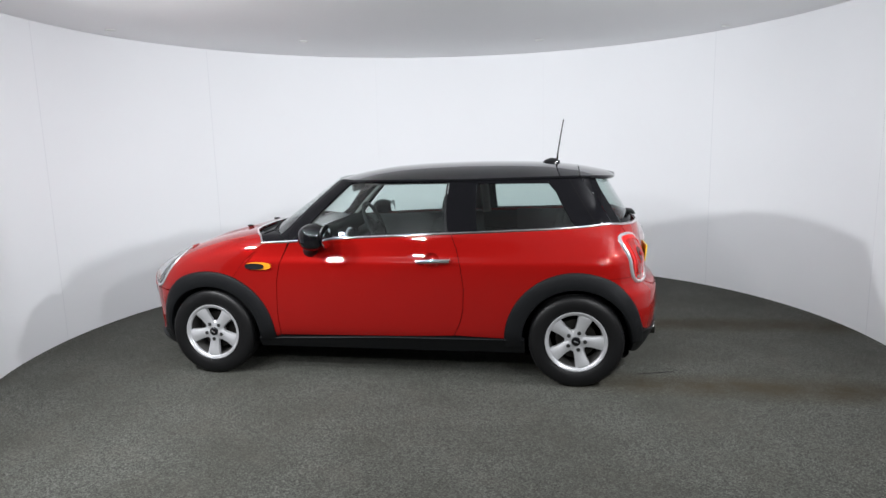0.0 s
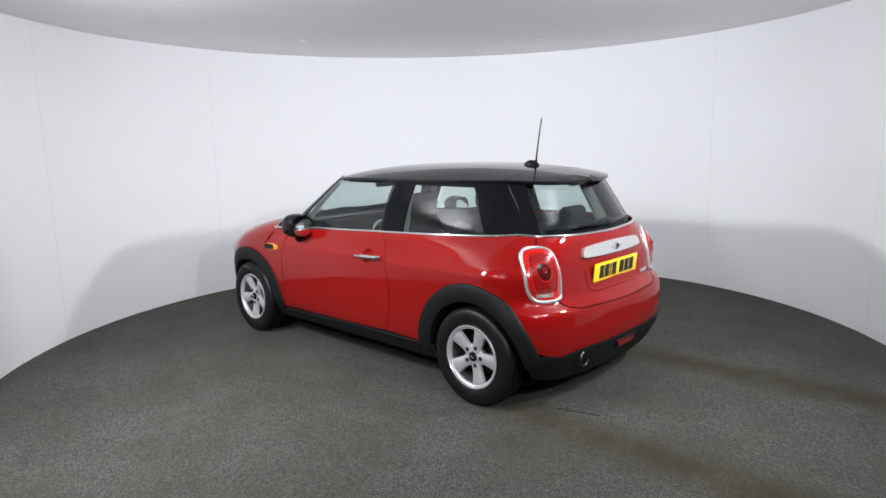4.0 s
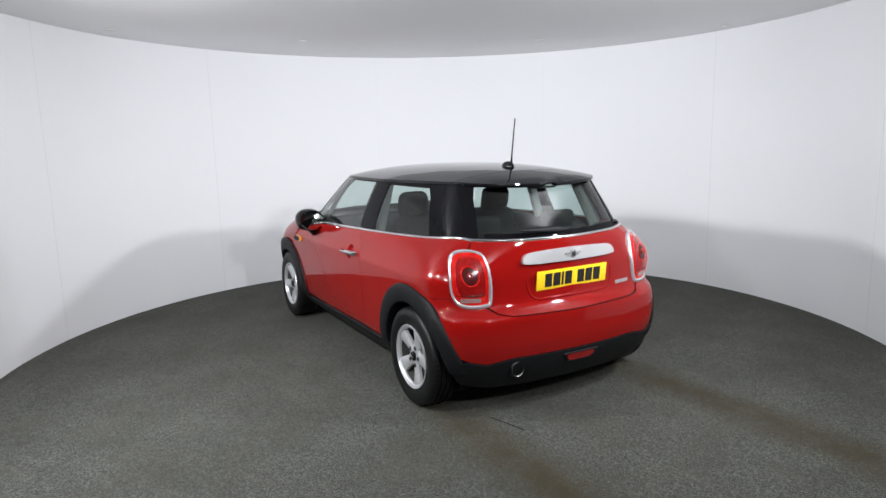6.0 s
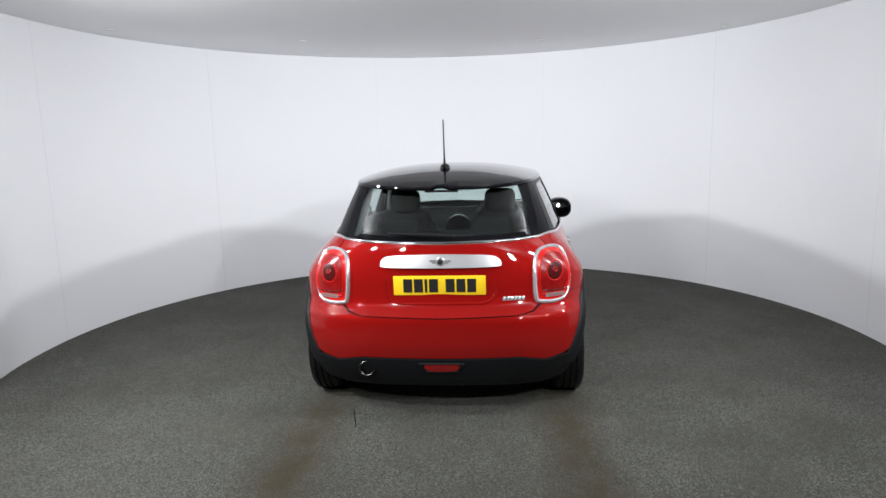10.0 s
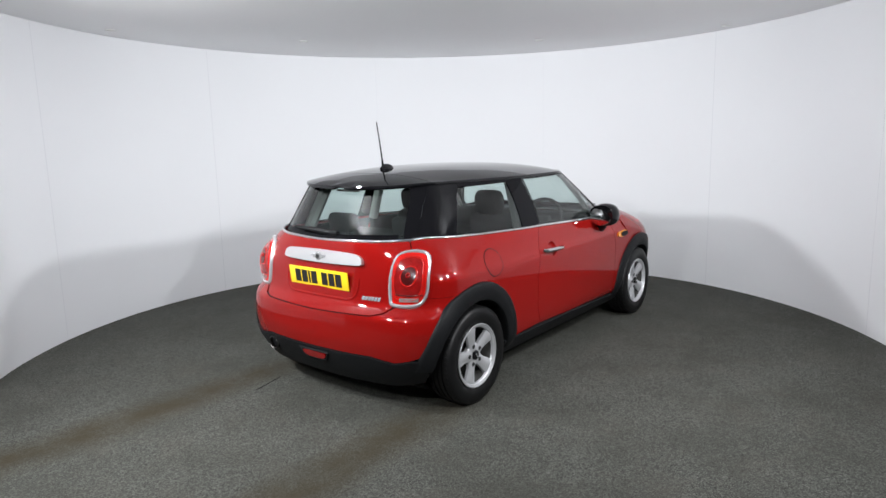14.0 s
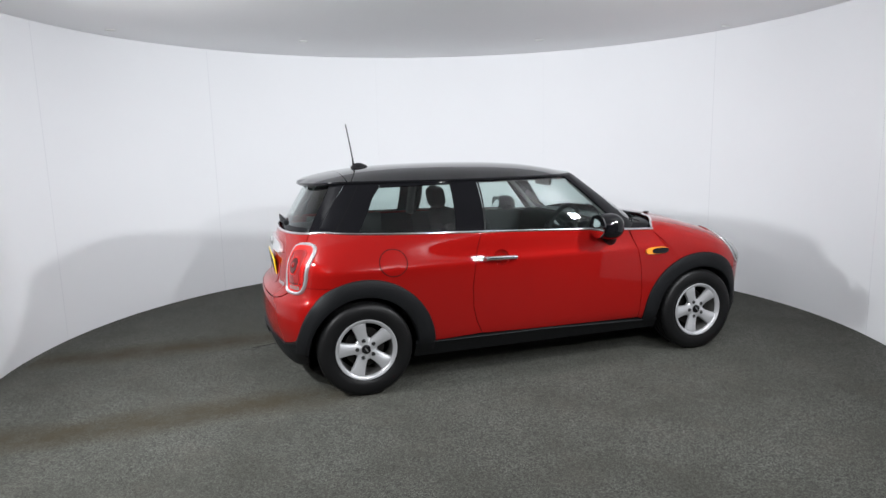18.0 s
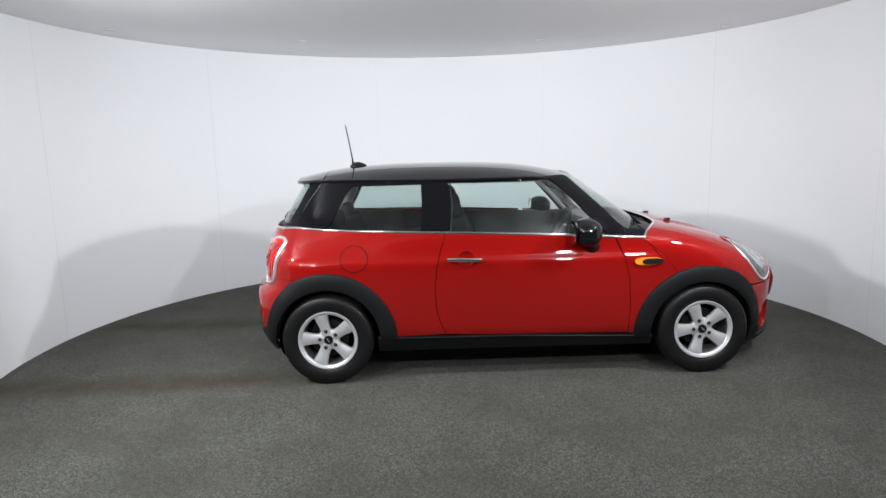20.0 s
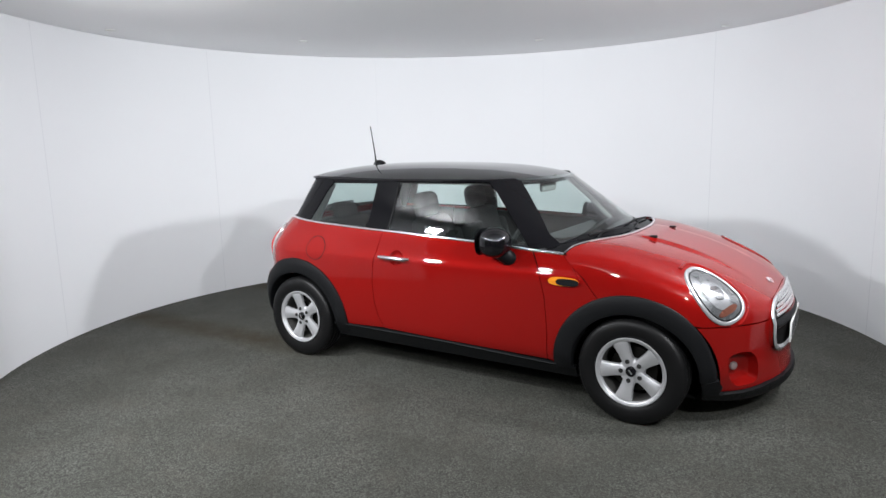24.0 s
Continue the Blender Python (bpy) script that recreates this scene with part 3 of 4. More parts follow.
def side_panels(sg):
    # front wing between door and bonnet
    a = arc(WB, 0.295, ARCH_R - 0.02, 181, 115)
    wing = [(0.836, 0.928), (0.660, 0.936)] + shift(DOOR_F, G)[1:] + [(0.79, 0.275)] + a + [(0.980 - G, 0.800)]
    part("front_wing", sheet(on_low, LOW.poly(wing, sg), 0.016), RED, car)
    door = shift(DOOR_F, -G) + [(-0.10, 0.306), (-0.452, 0.318)] + shift(DOOR_R, G)[::-1] + [(-0.05, 0.974), (0.34, 0.956)]
    CUP[sg] = [(LOW.T("x", -0.325 + 0.055 * math.cos(t), 0.822, sg), 0.822 + 0.050 * math.sin(t)) for t in [2 * math.pi * i / 24 for i in range(24)]]
    d = part("door", sheet(on_low, LOW.poly(door, sg), 0.016, holes=[CUP[sg]]), RED, car)
    part("handle_recess", bowl(on_low, CUP[sg], 0.022, 0.62), RED, d)
    quarter = shift(DOOR_R, -G) + [(-0.80, 0.306)] + arc(-WB, 0.295, ARCH_R - 0.02, 2, 111) + [(-1.425, 0.7122), (-1.52, 0.712), ("r", sg * 0.66, 0.712), ("r", sg * 0.583, 0.70), ("r", sg * 0.578, 1.019), (-1.45, 1.026), (-1.05, 1.005)]
    part("rear_quarter_panel", sheet(on_low, [(T if T > 0 or sg > 0 else T + 2 * LOW.half, z) for T, z in LOW.poly(quarter, sg)], 0.016), RED, car)
    # dark seals behind the gaps
    for line in (DOOR_F, DOOR_R, [(0.84, 0.93), (0.98, 0.80), (1.08, 0.715)], [(-1.45, 0.71), (-1.62, 0.71)]):
        part("door_seal", strip(on_low, LOW.poly(line, sg), 0.03, -0.009), DARK, car)
    # sill cladding
    sill = [(-0.92, 0.203), (0.92, 0.198), (0.92, 0.264), (0.78, 0.268), (0.0, 0.298), (-0.78, 0.303), (-0.92, 0.303)]
    part("sill_cladding", sheet(on_low, LOW.poly(sill, sg), 0.04, 0.012, 0.03), TRIM, car)
    part("sill_edge", ribbon(on_low, LOW.poly([(-0.86, 0.305), (-0.78, 0.305), (0.0, 0.300), (0.78, 0.270), (0.86, 0.267)], sg), 0.008, 0.005, 0.012), TRIM, car)
    # wheel-arch cladding: a broad flat band that stands proud
    for cx, lo, hi in ((WB, -3, 186), (-WB, -6, 180)):
        b = bmesh.new()
        prev = None
        n = 44
        for i in range(n + 1):
            ang = lo + (hi - lo) * i / n
            row = []
            ro = arch_r(cx, ang)
            for r, off in ((ro + 0.004, 0.002), (ro, 0.012), (ro - 0.012, 0.017), (ro - 0.05, 0.020), (ARCH_IN + 0.02, 0.020), (ARCH_IN + 0.004, 0.014), (ARCH_IN, 0.002), (ARCH_IN + 0.004, -0.11)):
                x, z = cx + r * math.cos(radians(ang)), 0.295 + r * math.sin(radians(ang)) * (1.0 if cx < 0 else 0.965)
                T = LOW.T("x", x, z, sg)
                p, nn = on_low(T, z)
                flat = Vector((0, sg, 0))
                p = Vector((p.x, sg * max(abs(p.y), 0.62), p.z))
                row.append(b.verts.new(p + (nn * 0.5 + flat * 0.5).normalized() * off))
            if prev:
                for j in range(len(row) - 1):
                    b.faces.new((prev[j], row[j], row[j + 1], prev[j + 1]))
            prev = row
        part("wheel_arch_cladding", fix(b), TRIM, car)
        # the dark liner inside
        b = bmesh.new()
        lathe(b, [(ARCH_IN + 0.012, 0.69), (ARCH_IN + 0.012, 0.42), (0.05, 0.42)], 40)
        for v in b.verts:
            v.co = Vector((v.co.x + cx, sg * v.co.y, max(v.co.z + 0.295, 0.16)))
        part("wheel_arch_liner", fix(b), DARK, car)
    # belt moulding of bright chrome
    chrome = [("r", sg * 0.578, 1.020), (-1.50, 1.0245), (-1.45, 1.027), (-1.05, 1.006), (-0.43, 0.989), (0.34, 0.957), (0.66, 0.935), (0.76, 0.931), (0.850, 0.9265)]
    line = [(T if T > 0 or sg > 0 else T + 2 * LOW.half, z + 0.004) for T, z in LOW.poly(chrome, sg)]
    part("belt_moulding", ribbon(on_low, line, 0.017, 0.007), CHROME, car)
    return d


doors = [side_panels(1), side_panels(-1)]

# bonnet
edge_l = [hood_xz(0.845, 0.922), hood_xz(0.985, 0.798)] + [hood_xz(x, z) for x, z in arc(WB, 0.295, ARCH_R - 0.02, 114.4, 44, 10)] + [hood_xz(1.60, 0.591), hood_xz(1.75, 0.591), hood_xz(1.85, 0.591), hood_xz(1.92, 0.591), hood_xz(1.945, 0.590)]
back_l = [hood_xy(x, y) for x, y in ((1.075, 0.001), (1.07, 0.20), (1.045, 0.38), (0.995, 0.55), (0.93, 0.68), (0.885, 0.745), (0.852, 0.80))]
half_l = back_l + edge_l + [(hood_xz(1.9525, 0.594)[0], 0.3)]
whole = half_l + [(k, -t) for k, t in half_l[::-1]]
part("bonnet", sheet(on_hood, whole, 0.02), RED, car)
bonnet_edge = [hood_at(k / 1.5, t / 0.95) for k, t in dense(back_l, 0.03, False)]
rim = [p + Vector((-0.004, 0, 0.003)) for p in bonnet_edge]
rim = [Vector((p.x, -p.y, p.z)) for p in rim[::-1]] + rim
b = bmesh.new()
tube(b, rim, 0.0075, 8)
part("scuttle_moulding", b, CHROME, car, "chrome strip round the windscreen base")

# bumpers and tailgate
def rear_edge(a):
    r = arch_r(-1, a) - 0.012
    return (-WB + r * math.cos(radians(a)), 0.295 + r * math.sin(radians(a)))


H2 = LOW.half
b_top = 0.722
bump = [(-1.54, 0.7095), ("r", 0.66, 0.7095), ("r", 0.60, 0.69), ("r", 0.575, 0.655), ("r", 0.53, 0.622), ("r", 0.45, 0.606), ("r", 0.0, 0.598)]
low_r = [("r", 0.0, 0.368), ("r", 0.45, 0.370), ("r", 0.60, 0.345), ("r", 0.69, 0.365)] + [rear_edge(a) for a in range(166, 110, -5)]
left = LOW.poly(bump + low_r)
right = [(-T, z) for T, z in left]
i0 = len(bump)
part("rear_bumper", sheet(on_low, left[:i0] + right[:i0][::-1][1:] + right[i0:][::-1] + left[i0:][1:], 0.02), RED, car)
dl = LOW.poly([("r", 0.0, 0.364), ("r", 0.45, 0.366), ("r", 0.60, 0.341), ("r", 0.69, 0.361), (-1.66, 0.36), (-1.655, 0.31), (-1.60, 0.285), (-1.59, 0.222), ("r", 0.55, 0.188), ("r", 0.0, 0.176)])
part("rear_diffuser", sheet(on_low, dl[:-1] + [(-T, z) for T, z in dl[1:-1]][::-1], 0.03, 0.012, 0.02), TRIM, car)
gl = LOW.poly([("r", 0.0, 1.005), ("r", 0.40, 1.011), ("r", 0.572, 1.019), ("r", 0.572, 0.668), ("r", 0.525, 0.629), ("r", 0.45, 0.612), ("r", 0.0, 0.604)])
gate = part("tailgate", sheet(on_low, gl[:-1] + [gl[-1]] + [(-T, z) for T, z in gl[1:-1]][::-1], 0.03), RED, car)
for line in ([(T, z) for T, z in gl[2:]], [(-T, z) for T, z in gl[2:]]):
    part("tailgate_seal", strip(on_low, line, 0.03, -0.009), DARK, car)
cl = LOW.poly([("r", 0.0, 1.009), ("r", 0.40, 1.015), ("r", 0.577, 1.024)])
part("tailgate_moulding", ribbon(on_low, [(-T, z) for T, z in cl[::-1]][:-1] + cl, 0.017, 0.007), CHROME, car)

fl = LOW.poly([("f", 0.0, 0.583), ("f", 0.55, 0.583), (1.64, 0.584)] + arc(WB, 0.295, ARCH_R - 0.015, 41, -3, 10) + [("f", 0.66, 0.212), ("f", 0.56, 0.214), ("f", 0.47, 0.222), ("f", 0.42, 0.228), ("f", 0.0, 0.234)])
fr = [(2 * H2 - T, z) for T, z in fl]
FOG = [smooth_loop([(LOW.T("f", sg * 0.600, 0.332) + sg * da * 1.30, 0.332 + dz * 1.35) for da, dz in ((-0.07, 0.06), (0.03, 0.075), (0.09, 0.03), (0.085, -0.05), (0.02, -0.068), (-0.06, -0.055))], 4) for sg in (1, -1)]
part("front_bumper", sheet(on_low, fl + fr[1:-1][::-1], 0.03, holes=FOG), RED, car)
fl = LOW.poly([("f", 0.0, 0.230), ("f", 0.42, 0.224), ("f", 0.47, 0.218), ("f", 0.56, 0.210), ("f", 0.66, 0.208), (1.69, 0.255), (1.675, 0.30), (1.60, 0.275), (1.59, 0.17), ("f", 0.45, 0.142), ("f", 0.0, 0.142)])
fr = [(2 * H2 - T, z) for T, z in fl]
part("front_lip", sheet(on_low, fl + fr[1:-1][::-1], 0.03, 0.020, 0.03), TRIM, car)

# underside and inner body
b = bmesh.new()
box(b, 3.1, 1.1, 0.03, pose(0.05, 0, 0.170), 0.005)
box(b, 1.66, 1.40, 0.03, pose(0, 0, 0.210), 0.005)
part("underbody", b, DARK, car)
b = bmesh.new()
for sg in (1, -1):
    box(b, 1.56, 0.03, 0.50, pose(0.0, sg * 0.765, 0.575), 0.01)
box(b, 0.03, 1.50, 0.62, pose(0.86, 0, 0.50), 0.01)
box(b, 0.86, 1.0, 0.02, pose(-1.2, 0, 0.50), 0.005)
box(b, 0.03, 1.0, 0.50, pose(-1.60, 0, 0.70), 0.01)
for sg in (1, -1):
    box(b, 0.62, 0.03, 0.42, pose(-1.10, sg * 0.66, 0.79), 0.01)
part("inner_body", b, VINYL, car)

# cabin: pillars, glass, roof
CH = CAB.half


def cab_panel(name, spec, sg, material, off=0.0, thick=0.012, step=0.04, parent=None, label=""):
    pts = [(T if T > 0 or sg > 0 else T + 2 * CH, z) for T, z in CAB.poly(spec, sg)]
    return part(name, sheet(on_cab, pts, step, off, thick), material, parent or car, label)


for sg in (1, -1):
    bz = lambda x: belt_z(x) + 0.004
    cab_panel("door_window", [(-0.425, bz(-0.42)), (-0.418, 1.322), (0.20, 1.322), (0.255, 1.308), (0.30, 1.275), (0.51, 1.045), (0.615, bz(0.61))], sg, GLASS, -0.004, 0.004)
    cab_panel("windscreen_pillar", [(0.257, 1.316), (0.32, 1.266), (0.62, bz(0.62)), (0.80, 0.945), (0.70, 1.02), (0.41, 1.318), (0.37, TOP_Z), (0.25, TOP_Z)], sg, PILLAR)
    cab_panel("window_frame", [(0.25, TOP_Z), (-1.07, TOP_Z), (-1.07, 1.297), (-0.62, 1.303), (-0.425, 1.318), (0.20, 1.324)], sg, PILLAR, 0.001)
    cab_panel("centre_pillar", [(-0.428, 1.318), (-0.61, 1.302), (-0.62, bz(-0.62)), (-0.430, bz(-0.43))], sg, PILLAR)
    cab_panel("quarter_window", [(-0.612, 1.304), (-1.075, 1.296), (-1.12, 1.24), (-1.245, bz(-1.245)), (-0.612, bz(-0.612))], sg, GLASS_R, -0.004, 0.004)
    cab_panel("rear_pillar", [(-1.072, TOP_Z), (-1.072, 1.297), (-1.12, 1.24), (-1.242, bz(-1.242)), (-1.45, 1.030), ("r", sg * 0.584, 1.024), ("r", sg * 0.545, 1.20), ("r", sg * 0.515, TOP_Z)], sg, PILLAR)
    part("rear_pillar_seam", strip(on_cab, [(T if T > 0 or sg > 0 else T + 2 * CH, z) for T, z in CAB.poly([(-1.20, 1.325), (-1.375, 1.035)], sg)], 0.005, 0.0012), DARK, car)
    # narrow chrome edge of the door glass
    cab_line = [(T if T > 0 or sg > 0 else T + 2 * CH, z) for T, z in CAB.poly([(-0.424, bz(-0.42)), (-0.417, 1.312)], sg)]
    part("window_seal", ribbon(on_cab, cab_line, 0.012, 0.005), TRIM, car)

wl = CAB.poly([("f", 0.0, 0.975), ("f", 0.5, 0.968), (0.80, 0.945), (0.70, 1.02), (0.41, 1.318), (0.38, TOP_Z), ("f", 0.0, TOP_Z)])
wr = [(2 * CH - T, z) for T, z in wl]
part("windscreen", sheet(on_cab, wl + wr[1:-1][::-1], 0.05, -0.003, 0.004), GLASS, car)
fl = CAB.poly([("f", 0.0, 0.975), ("f", 0.5, 0.968), (0.80, 0.945), (0.775, 0.972), ("f", 0.5, 1.004), ("f", 0.0, 1.012)])
part("windscreen_border", sheet(on_cab, fl + [(2 * CH - T, z) for T, z in fl[1:-1]][::-1], 0.04, 0.001, 0.0), PILLAR, car)
rl = CAB.poly([("r", 0.0, 1.010), ("r", 0.40, 1.016), ("r", 0.576, 1.026), ("r", 0.540, 1.20), ("r", 0.508, TOP_Z), ("r", 0.0, TOP_Z)])
part("tailgate_window", sheet(on_cab, rl + [(-T, z) for T, z in rl[1:-1]][::-1], 0.05, -0.003, 0.004), GLASS_R, car)
# black printed border of the rear glass
for sg in (1, -1):
    fr = [(sg * T, z) for T, z in CAB.poly([("r", 0.583, 1.026), ("r", 0.5444, 1.20), ("r", 0.5144, TOP_Z), ("r", 0.445, TOP_Z), ("r", 0.475, 1.25), ("r", 0.505, 1.10), ("r", 0.525, 1.022)])]
    part("glass_border", sheet(on_cab, fr, 0.04, 0.001, 0.0), PILLAR, car)
fr = CAB.poly([("r", 0.0, 1.312), ("r", 0.42, 1.312), ("r", 0.42, TOP_Z), ("r", 0.0, TOP_Z)])
part("glass_border", sheet(on_cab, fr + [(-T, z) for T, z in fr[1:-1]][::-1], 0.04, 0.0015, 0.0), PILLAR, car)
fr = CAB.poly([("r", 0.0, 1.010), ("r", 0.50, 1.020), ("r", 0.49, 1.050), ("r", 0.0, 1.036)])
part("glass_border", sheet(on_cab, fr[:1] + fr[1:] + [(-T, z) for T, z in fr[1:-1]][::-1], 0.04, 0.001, 0.0), PILLAR, car)


def plan(x0, x1, grow=0.0):
    n = 40
    xs = [x0 + (x1 - x0) * 0.5 * (1 - math.cos(math.pi * i / n)) for i in range(n + 1)]
    l = [(x, roof_w(x)) for x in xs if roof_w(x) > 0.06]
    return l + [(x, -y) for x, y in l[::-1]]


def thick_lid(poly, step, depth, roll=0.012):
    """A sheet with a rolled rim and a lower face set inwards."""
    bm = sheet(on_roof, poly, step, 0, 0)
    rim = [e for e in bm.edges if len(e.link_faces) == 1]
    cur = {v: v for e in rim for v in e.verts}
    mid = Vector((sum(v.co.x for v in cur) / len(cur), 0, 0))
    for dz, dr in ((-0.007, 0.004), (-0.016, 0.003), (-depth, -0.018)):
        nxt = {}
        for v in cur:
            d = Vector((v.co.x - mid.x, v.co.y, 0))
            d = Vector((d.x * 0.5, d.y, 0)).normalized()
            nxt[v] = bm.verts.new(v.co + d * dr + Vector((0, 0, dz)))
        for e in rim:
            a, c = e.verts
            if e.link_loops[0].vert is not a:
                a, c = c, a
            bm.faces.new((cur[c], cur[a], nxt[a], nxt[c]))
        cur = nxt
    return bm


part("roof", thick_lid(plan(-1.268, ROOF_XF), 0.05, 0.030), ROOFP, car, "black gloss roof panel")
part("roof_spoiler", thick_lid(plan(ROOF_XR, -1.274), 0.035, 0.024), ROOFP, car, "black gloss spoiler over the rear window")
b = sheet(lambda x, y: (on_roof(x, y)[0] + Vector((0, 0, -0.05)), Vector((0, 0, -1))), [(x * 0.94 - 0.02, y * 0.93) for x, y in plan(-1.40, 0.44)], 0.08, 0, 0)
part("headlining", b, LINING, car)

# scuttle below the windscreen
b = bmesh.new()
pts = [(1.07, 0.0), (1.065, 0.20), (1.04, 0.38), (0.99, 0.55), (0.925, 0.68), (0.85, 0.785), (0.70, 0.80), (0.60, 0.76), (0.60, 0.0)]
vs, fs = fill(pts + [(x, -y) for x, y in pts[1:-1]][::-1], 0.10)
vv = [b.verts.new((x, y, on_hood(*hood_xy(max(x, 0.86), y))[0].z - 0.016)) for x, y in vs]
for f in fs:
    b.faces.new([vv[i] for i in f])
part("scuttle_panel", fix(b), PILLAR, car)
for y0, y1, x0, x1 in ((0.60, -0.02, 0.93, 0.985), (-0.02, -0.58, 0.985, 0.93)):
    b = bmesh.new()
    pts = [(x0 - 0.01, y0, 0.985), ((x0 + x1) / 2 - 0.03, (y0 + y1) / 2, 1.005), (x1 - 0.02, y1, 1.012)]
    tube(b, pts, [0.009, 0.008, 0.006], 6)
    tube(b, [(x1, y1 + 0.05, 0.965), (x1 - 0.02, (y0 + y1) / 2, 1.012)], 0.007, 6)
    part("wiper", b, TRIM, car)

# headlights
LENS_AMB = mat("smoked_amber_lens", (0.16, 0.06, 0.04), 0.25, coat=0.6)
HL_C = (1.625, 0.655, 0.745)


def on_nose(sg):
    """Lays a flat outline on bonnet or bumper, looking in from the front corner."""
    from mathutils.bvhtree import BVHTree
    ob = bpy.data.objects["bonnet"]
    tree = BVHTree.FromPolygons([v.co for v in ob.data.vertices], [tuple(p.vertices) for p in ob.data.polygons])
    out = Vector((0.66, sg * 0.62, 0.42)).normalized()
    right = Vector((0, 0, 1)).cross(out).normalized()
    up = out.cross(right)
    mid = Vector((HL_C[0], sg * HL_C[1], HL_C[2]))

    def place(a, c):
        o = mid + right * a * sg + up * c + out * 0.6
        hit, n, i, d = tree.ray_cast(o, -out)
        if hit is None:
            hit, n, i, d = tree.find_nearest(mid + right * a * sg + up * c)
        if n.dot(out) < 0:
            n = -n
        return hit, (n * 0.5 + out * 0.5).normalized()
    return place, out


def oval(rx, ry, lean=0.0, n=40, e=2.3):
    out = []
    for i in range(n):
        t = 2 * math.pi * i / n
        x, y = math.copysign(abs(math.cos(t)) ** (2 / e) * rx, math.cos(t)), math.copysign(abs(math.sin(t)) ** (2 / e) * ry, math.sin(t))
        out.append((x * math.cos(lean) - y * math.sin(lean), x * math.sin(lean) + y * math.cos(lean)))
    return out


for sg in (1, -1):
    place, out = on_nose(sg)
    lean = -0.42
    lamp = part("headlight", sheet(place, oval(0.120, 0.166, lean), 0.025, 0.0015, 0.006), BOWL, car, "round headlight in a silver ring")
    part("bezel", ribbon(place, oval(0.1205, 0.1675, lean), 0.024, 0.008, 0.0, 0.03, True), BEZEL, lamp, "satin silver ring")
    part("bonnet_lip", ribbon(place, [(a, c) for a, c in oval(0.152, 0.200, lean, 60) if a * math.cos(lean) + c * math.sin(lean) < 0.045], 0.022, 0.011, -0.002, 0.03), RED, lamp, "raised red lip of the bonnet")
    part("lamp_gasket", ribbon(place, oval(0.107, 0.153, lean), 0.005, 0.005, 0.001, 0.03, True), DARK, lamp)
    part("reflector", sheet(place, [(a + 0.012, c - 0.01) for a, c in oval(0.060, 0.086, lean)], 0.02, 0.006, 0.0), BEZEL, lamp)
    part("projector", sheet(lambda a, c: place(a, c), oval(0.036, 0.042, lean), 0.02, 0.0085, 0.002), CHROME, lamp)
    part("indicator", sheet(place, [(a - 0.03, c - 0.100) for a, c in oval(0.060, 0.018, lean)], 0.015, 0.0085, 0.002), LENS_AMB, lamp)
    part("lens", sheet(place, oval(0.110, 0.156, lean), 0.025, 0.0105, 0.0), GLASS_L, lamp)

# tail lamps
for sg in (1, -1):
    def tl(pts):
        return LOW.poly([("r", sg * (y + 0.008), 1.585 - (1.585 - z) * 1.026 - 0.010) for y, z in pts])
    base = smooth_loop([(0.535, 0.720), (0.560, 0.697), (0.64, 0.693), (0.695, 0.708), (0.724, 0.760), (0.730, 0.84), (0.710, 0.930), (0.680, 0.978), (0.63, 0.995), (0.57, 0.987), (0.538, 0.955), (0.526, 0.85)], 3)
    mid = (0.640, 0.845)

    def scaled(k, dz=0.0):
        return [(mid[0] + (y - mid[0]) * k, mid[1] + dz + (z - mid[1]) * k) for y, z in base]
    rim_ = tl(base)
    t_mid, t_half = (min(p[0] for p in rim_) + max(p[0] for p in rim_)) / 2, (max(p[0] for p in rim_) - min(p[0] for p in rim_)) / 2

    def dome(T, z):
        """The bodywork with the lamp's bulge on it."""
        p, n = on_low(T, z)
        d = min(((T - t_mid) / t_half) ** 2 + ((z - 0.825) / 0.155) ** 2, 1)
        return p + n * 0.022 * (1 - d), n
    lamp = part("tail_light", sheet(dome, tl(scaled(0.93)), 0.02, 0.008, 0.010), LENS_RED, car, "red tail lamp in a chrome ring")
    part("bezel", ribbon(on_low, tl(scaled(0.968)), 0.025, 0.018, 0.0, 0.02, True), BEZEL, lamp, "bright satin chrome ring")
    part("brake_lens", sheet(dome, tl([(0.634 + 0.036 * math.cos(a), 0.862 + 0.042 * math.sin(a)) for a in [2 * math.pi * i / 24 for i in range(24)]]), 0.02, 0.013, 0.004), LENS_DEEP, lamp)
    part("reversing_lens", sheet(dome, tl([(0.590, 0.722), (0.690, 0.726), (0.692, 0.748), (0.590, 0.744)]), 0.02, 0.0125, 0.004), LENS_CLEAR, lamp)
    part("reflector_ring", ribbon(dome, tl(scaled(0.74)), 0.007, 0.005, 0.008, 0.02, True), LENS_RED, lamp)
    part("inner_lens", sheet(dome, tl(scaled(0.70, 0.012)), 0.02, 0.0095, 0.002), LENS_FOG, lamp)
    part("lens_divider", ribbon(dome, tl([(0.566, 0.762), (0.64, 0.760), (0.712, 0.766)]), 0.007, 0.004, 0.008, 0.02), LENS_DEEP, lamp)
    part("bulb_ring", ribbon(dome, tl([(0.634 + 0.043 * math.cos(a), 0.862 + 0.049 * math.sin(a)) for a in [2 * math.pi * i / 28 for i in range(28)]]), 0.008, 0.005, 0.008, 0.02, True), LENS_RED, lamp)
    part("bulb", ribbon(dome, tl([(0.634 + 0.009 * math.cos(a), 0.866 + 0.009 * math.sin(a)) for a in [2 * math.pi * i / 12 for i in range(12)]]), 0.014, 0.008, 0.012, 0.02, True), LENS_FOG, lamp)

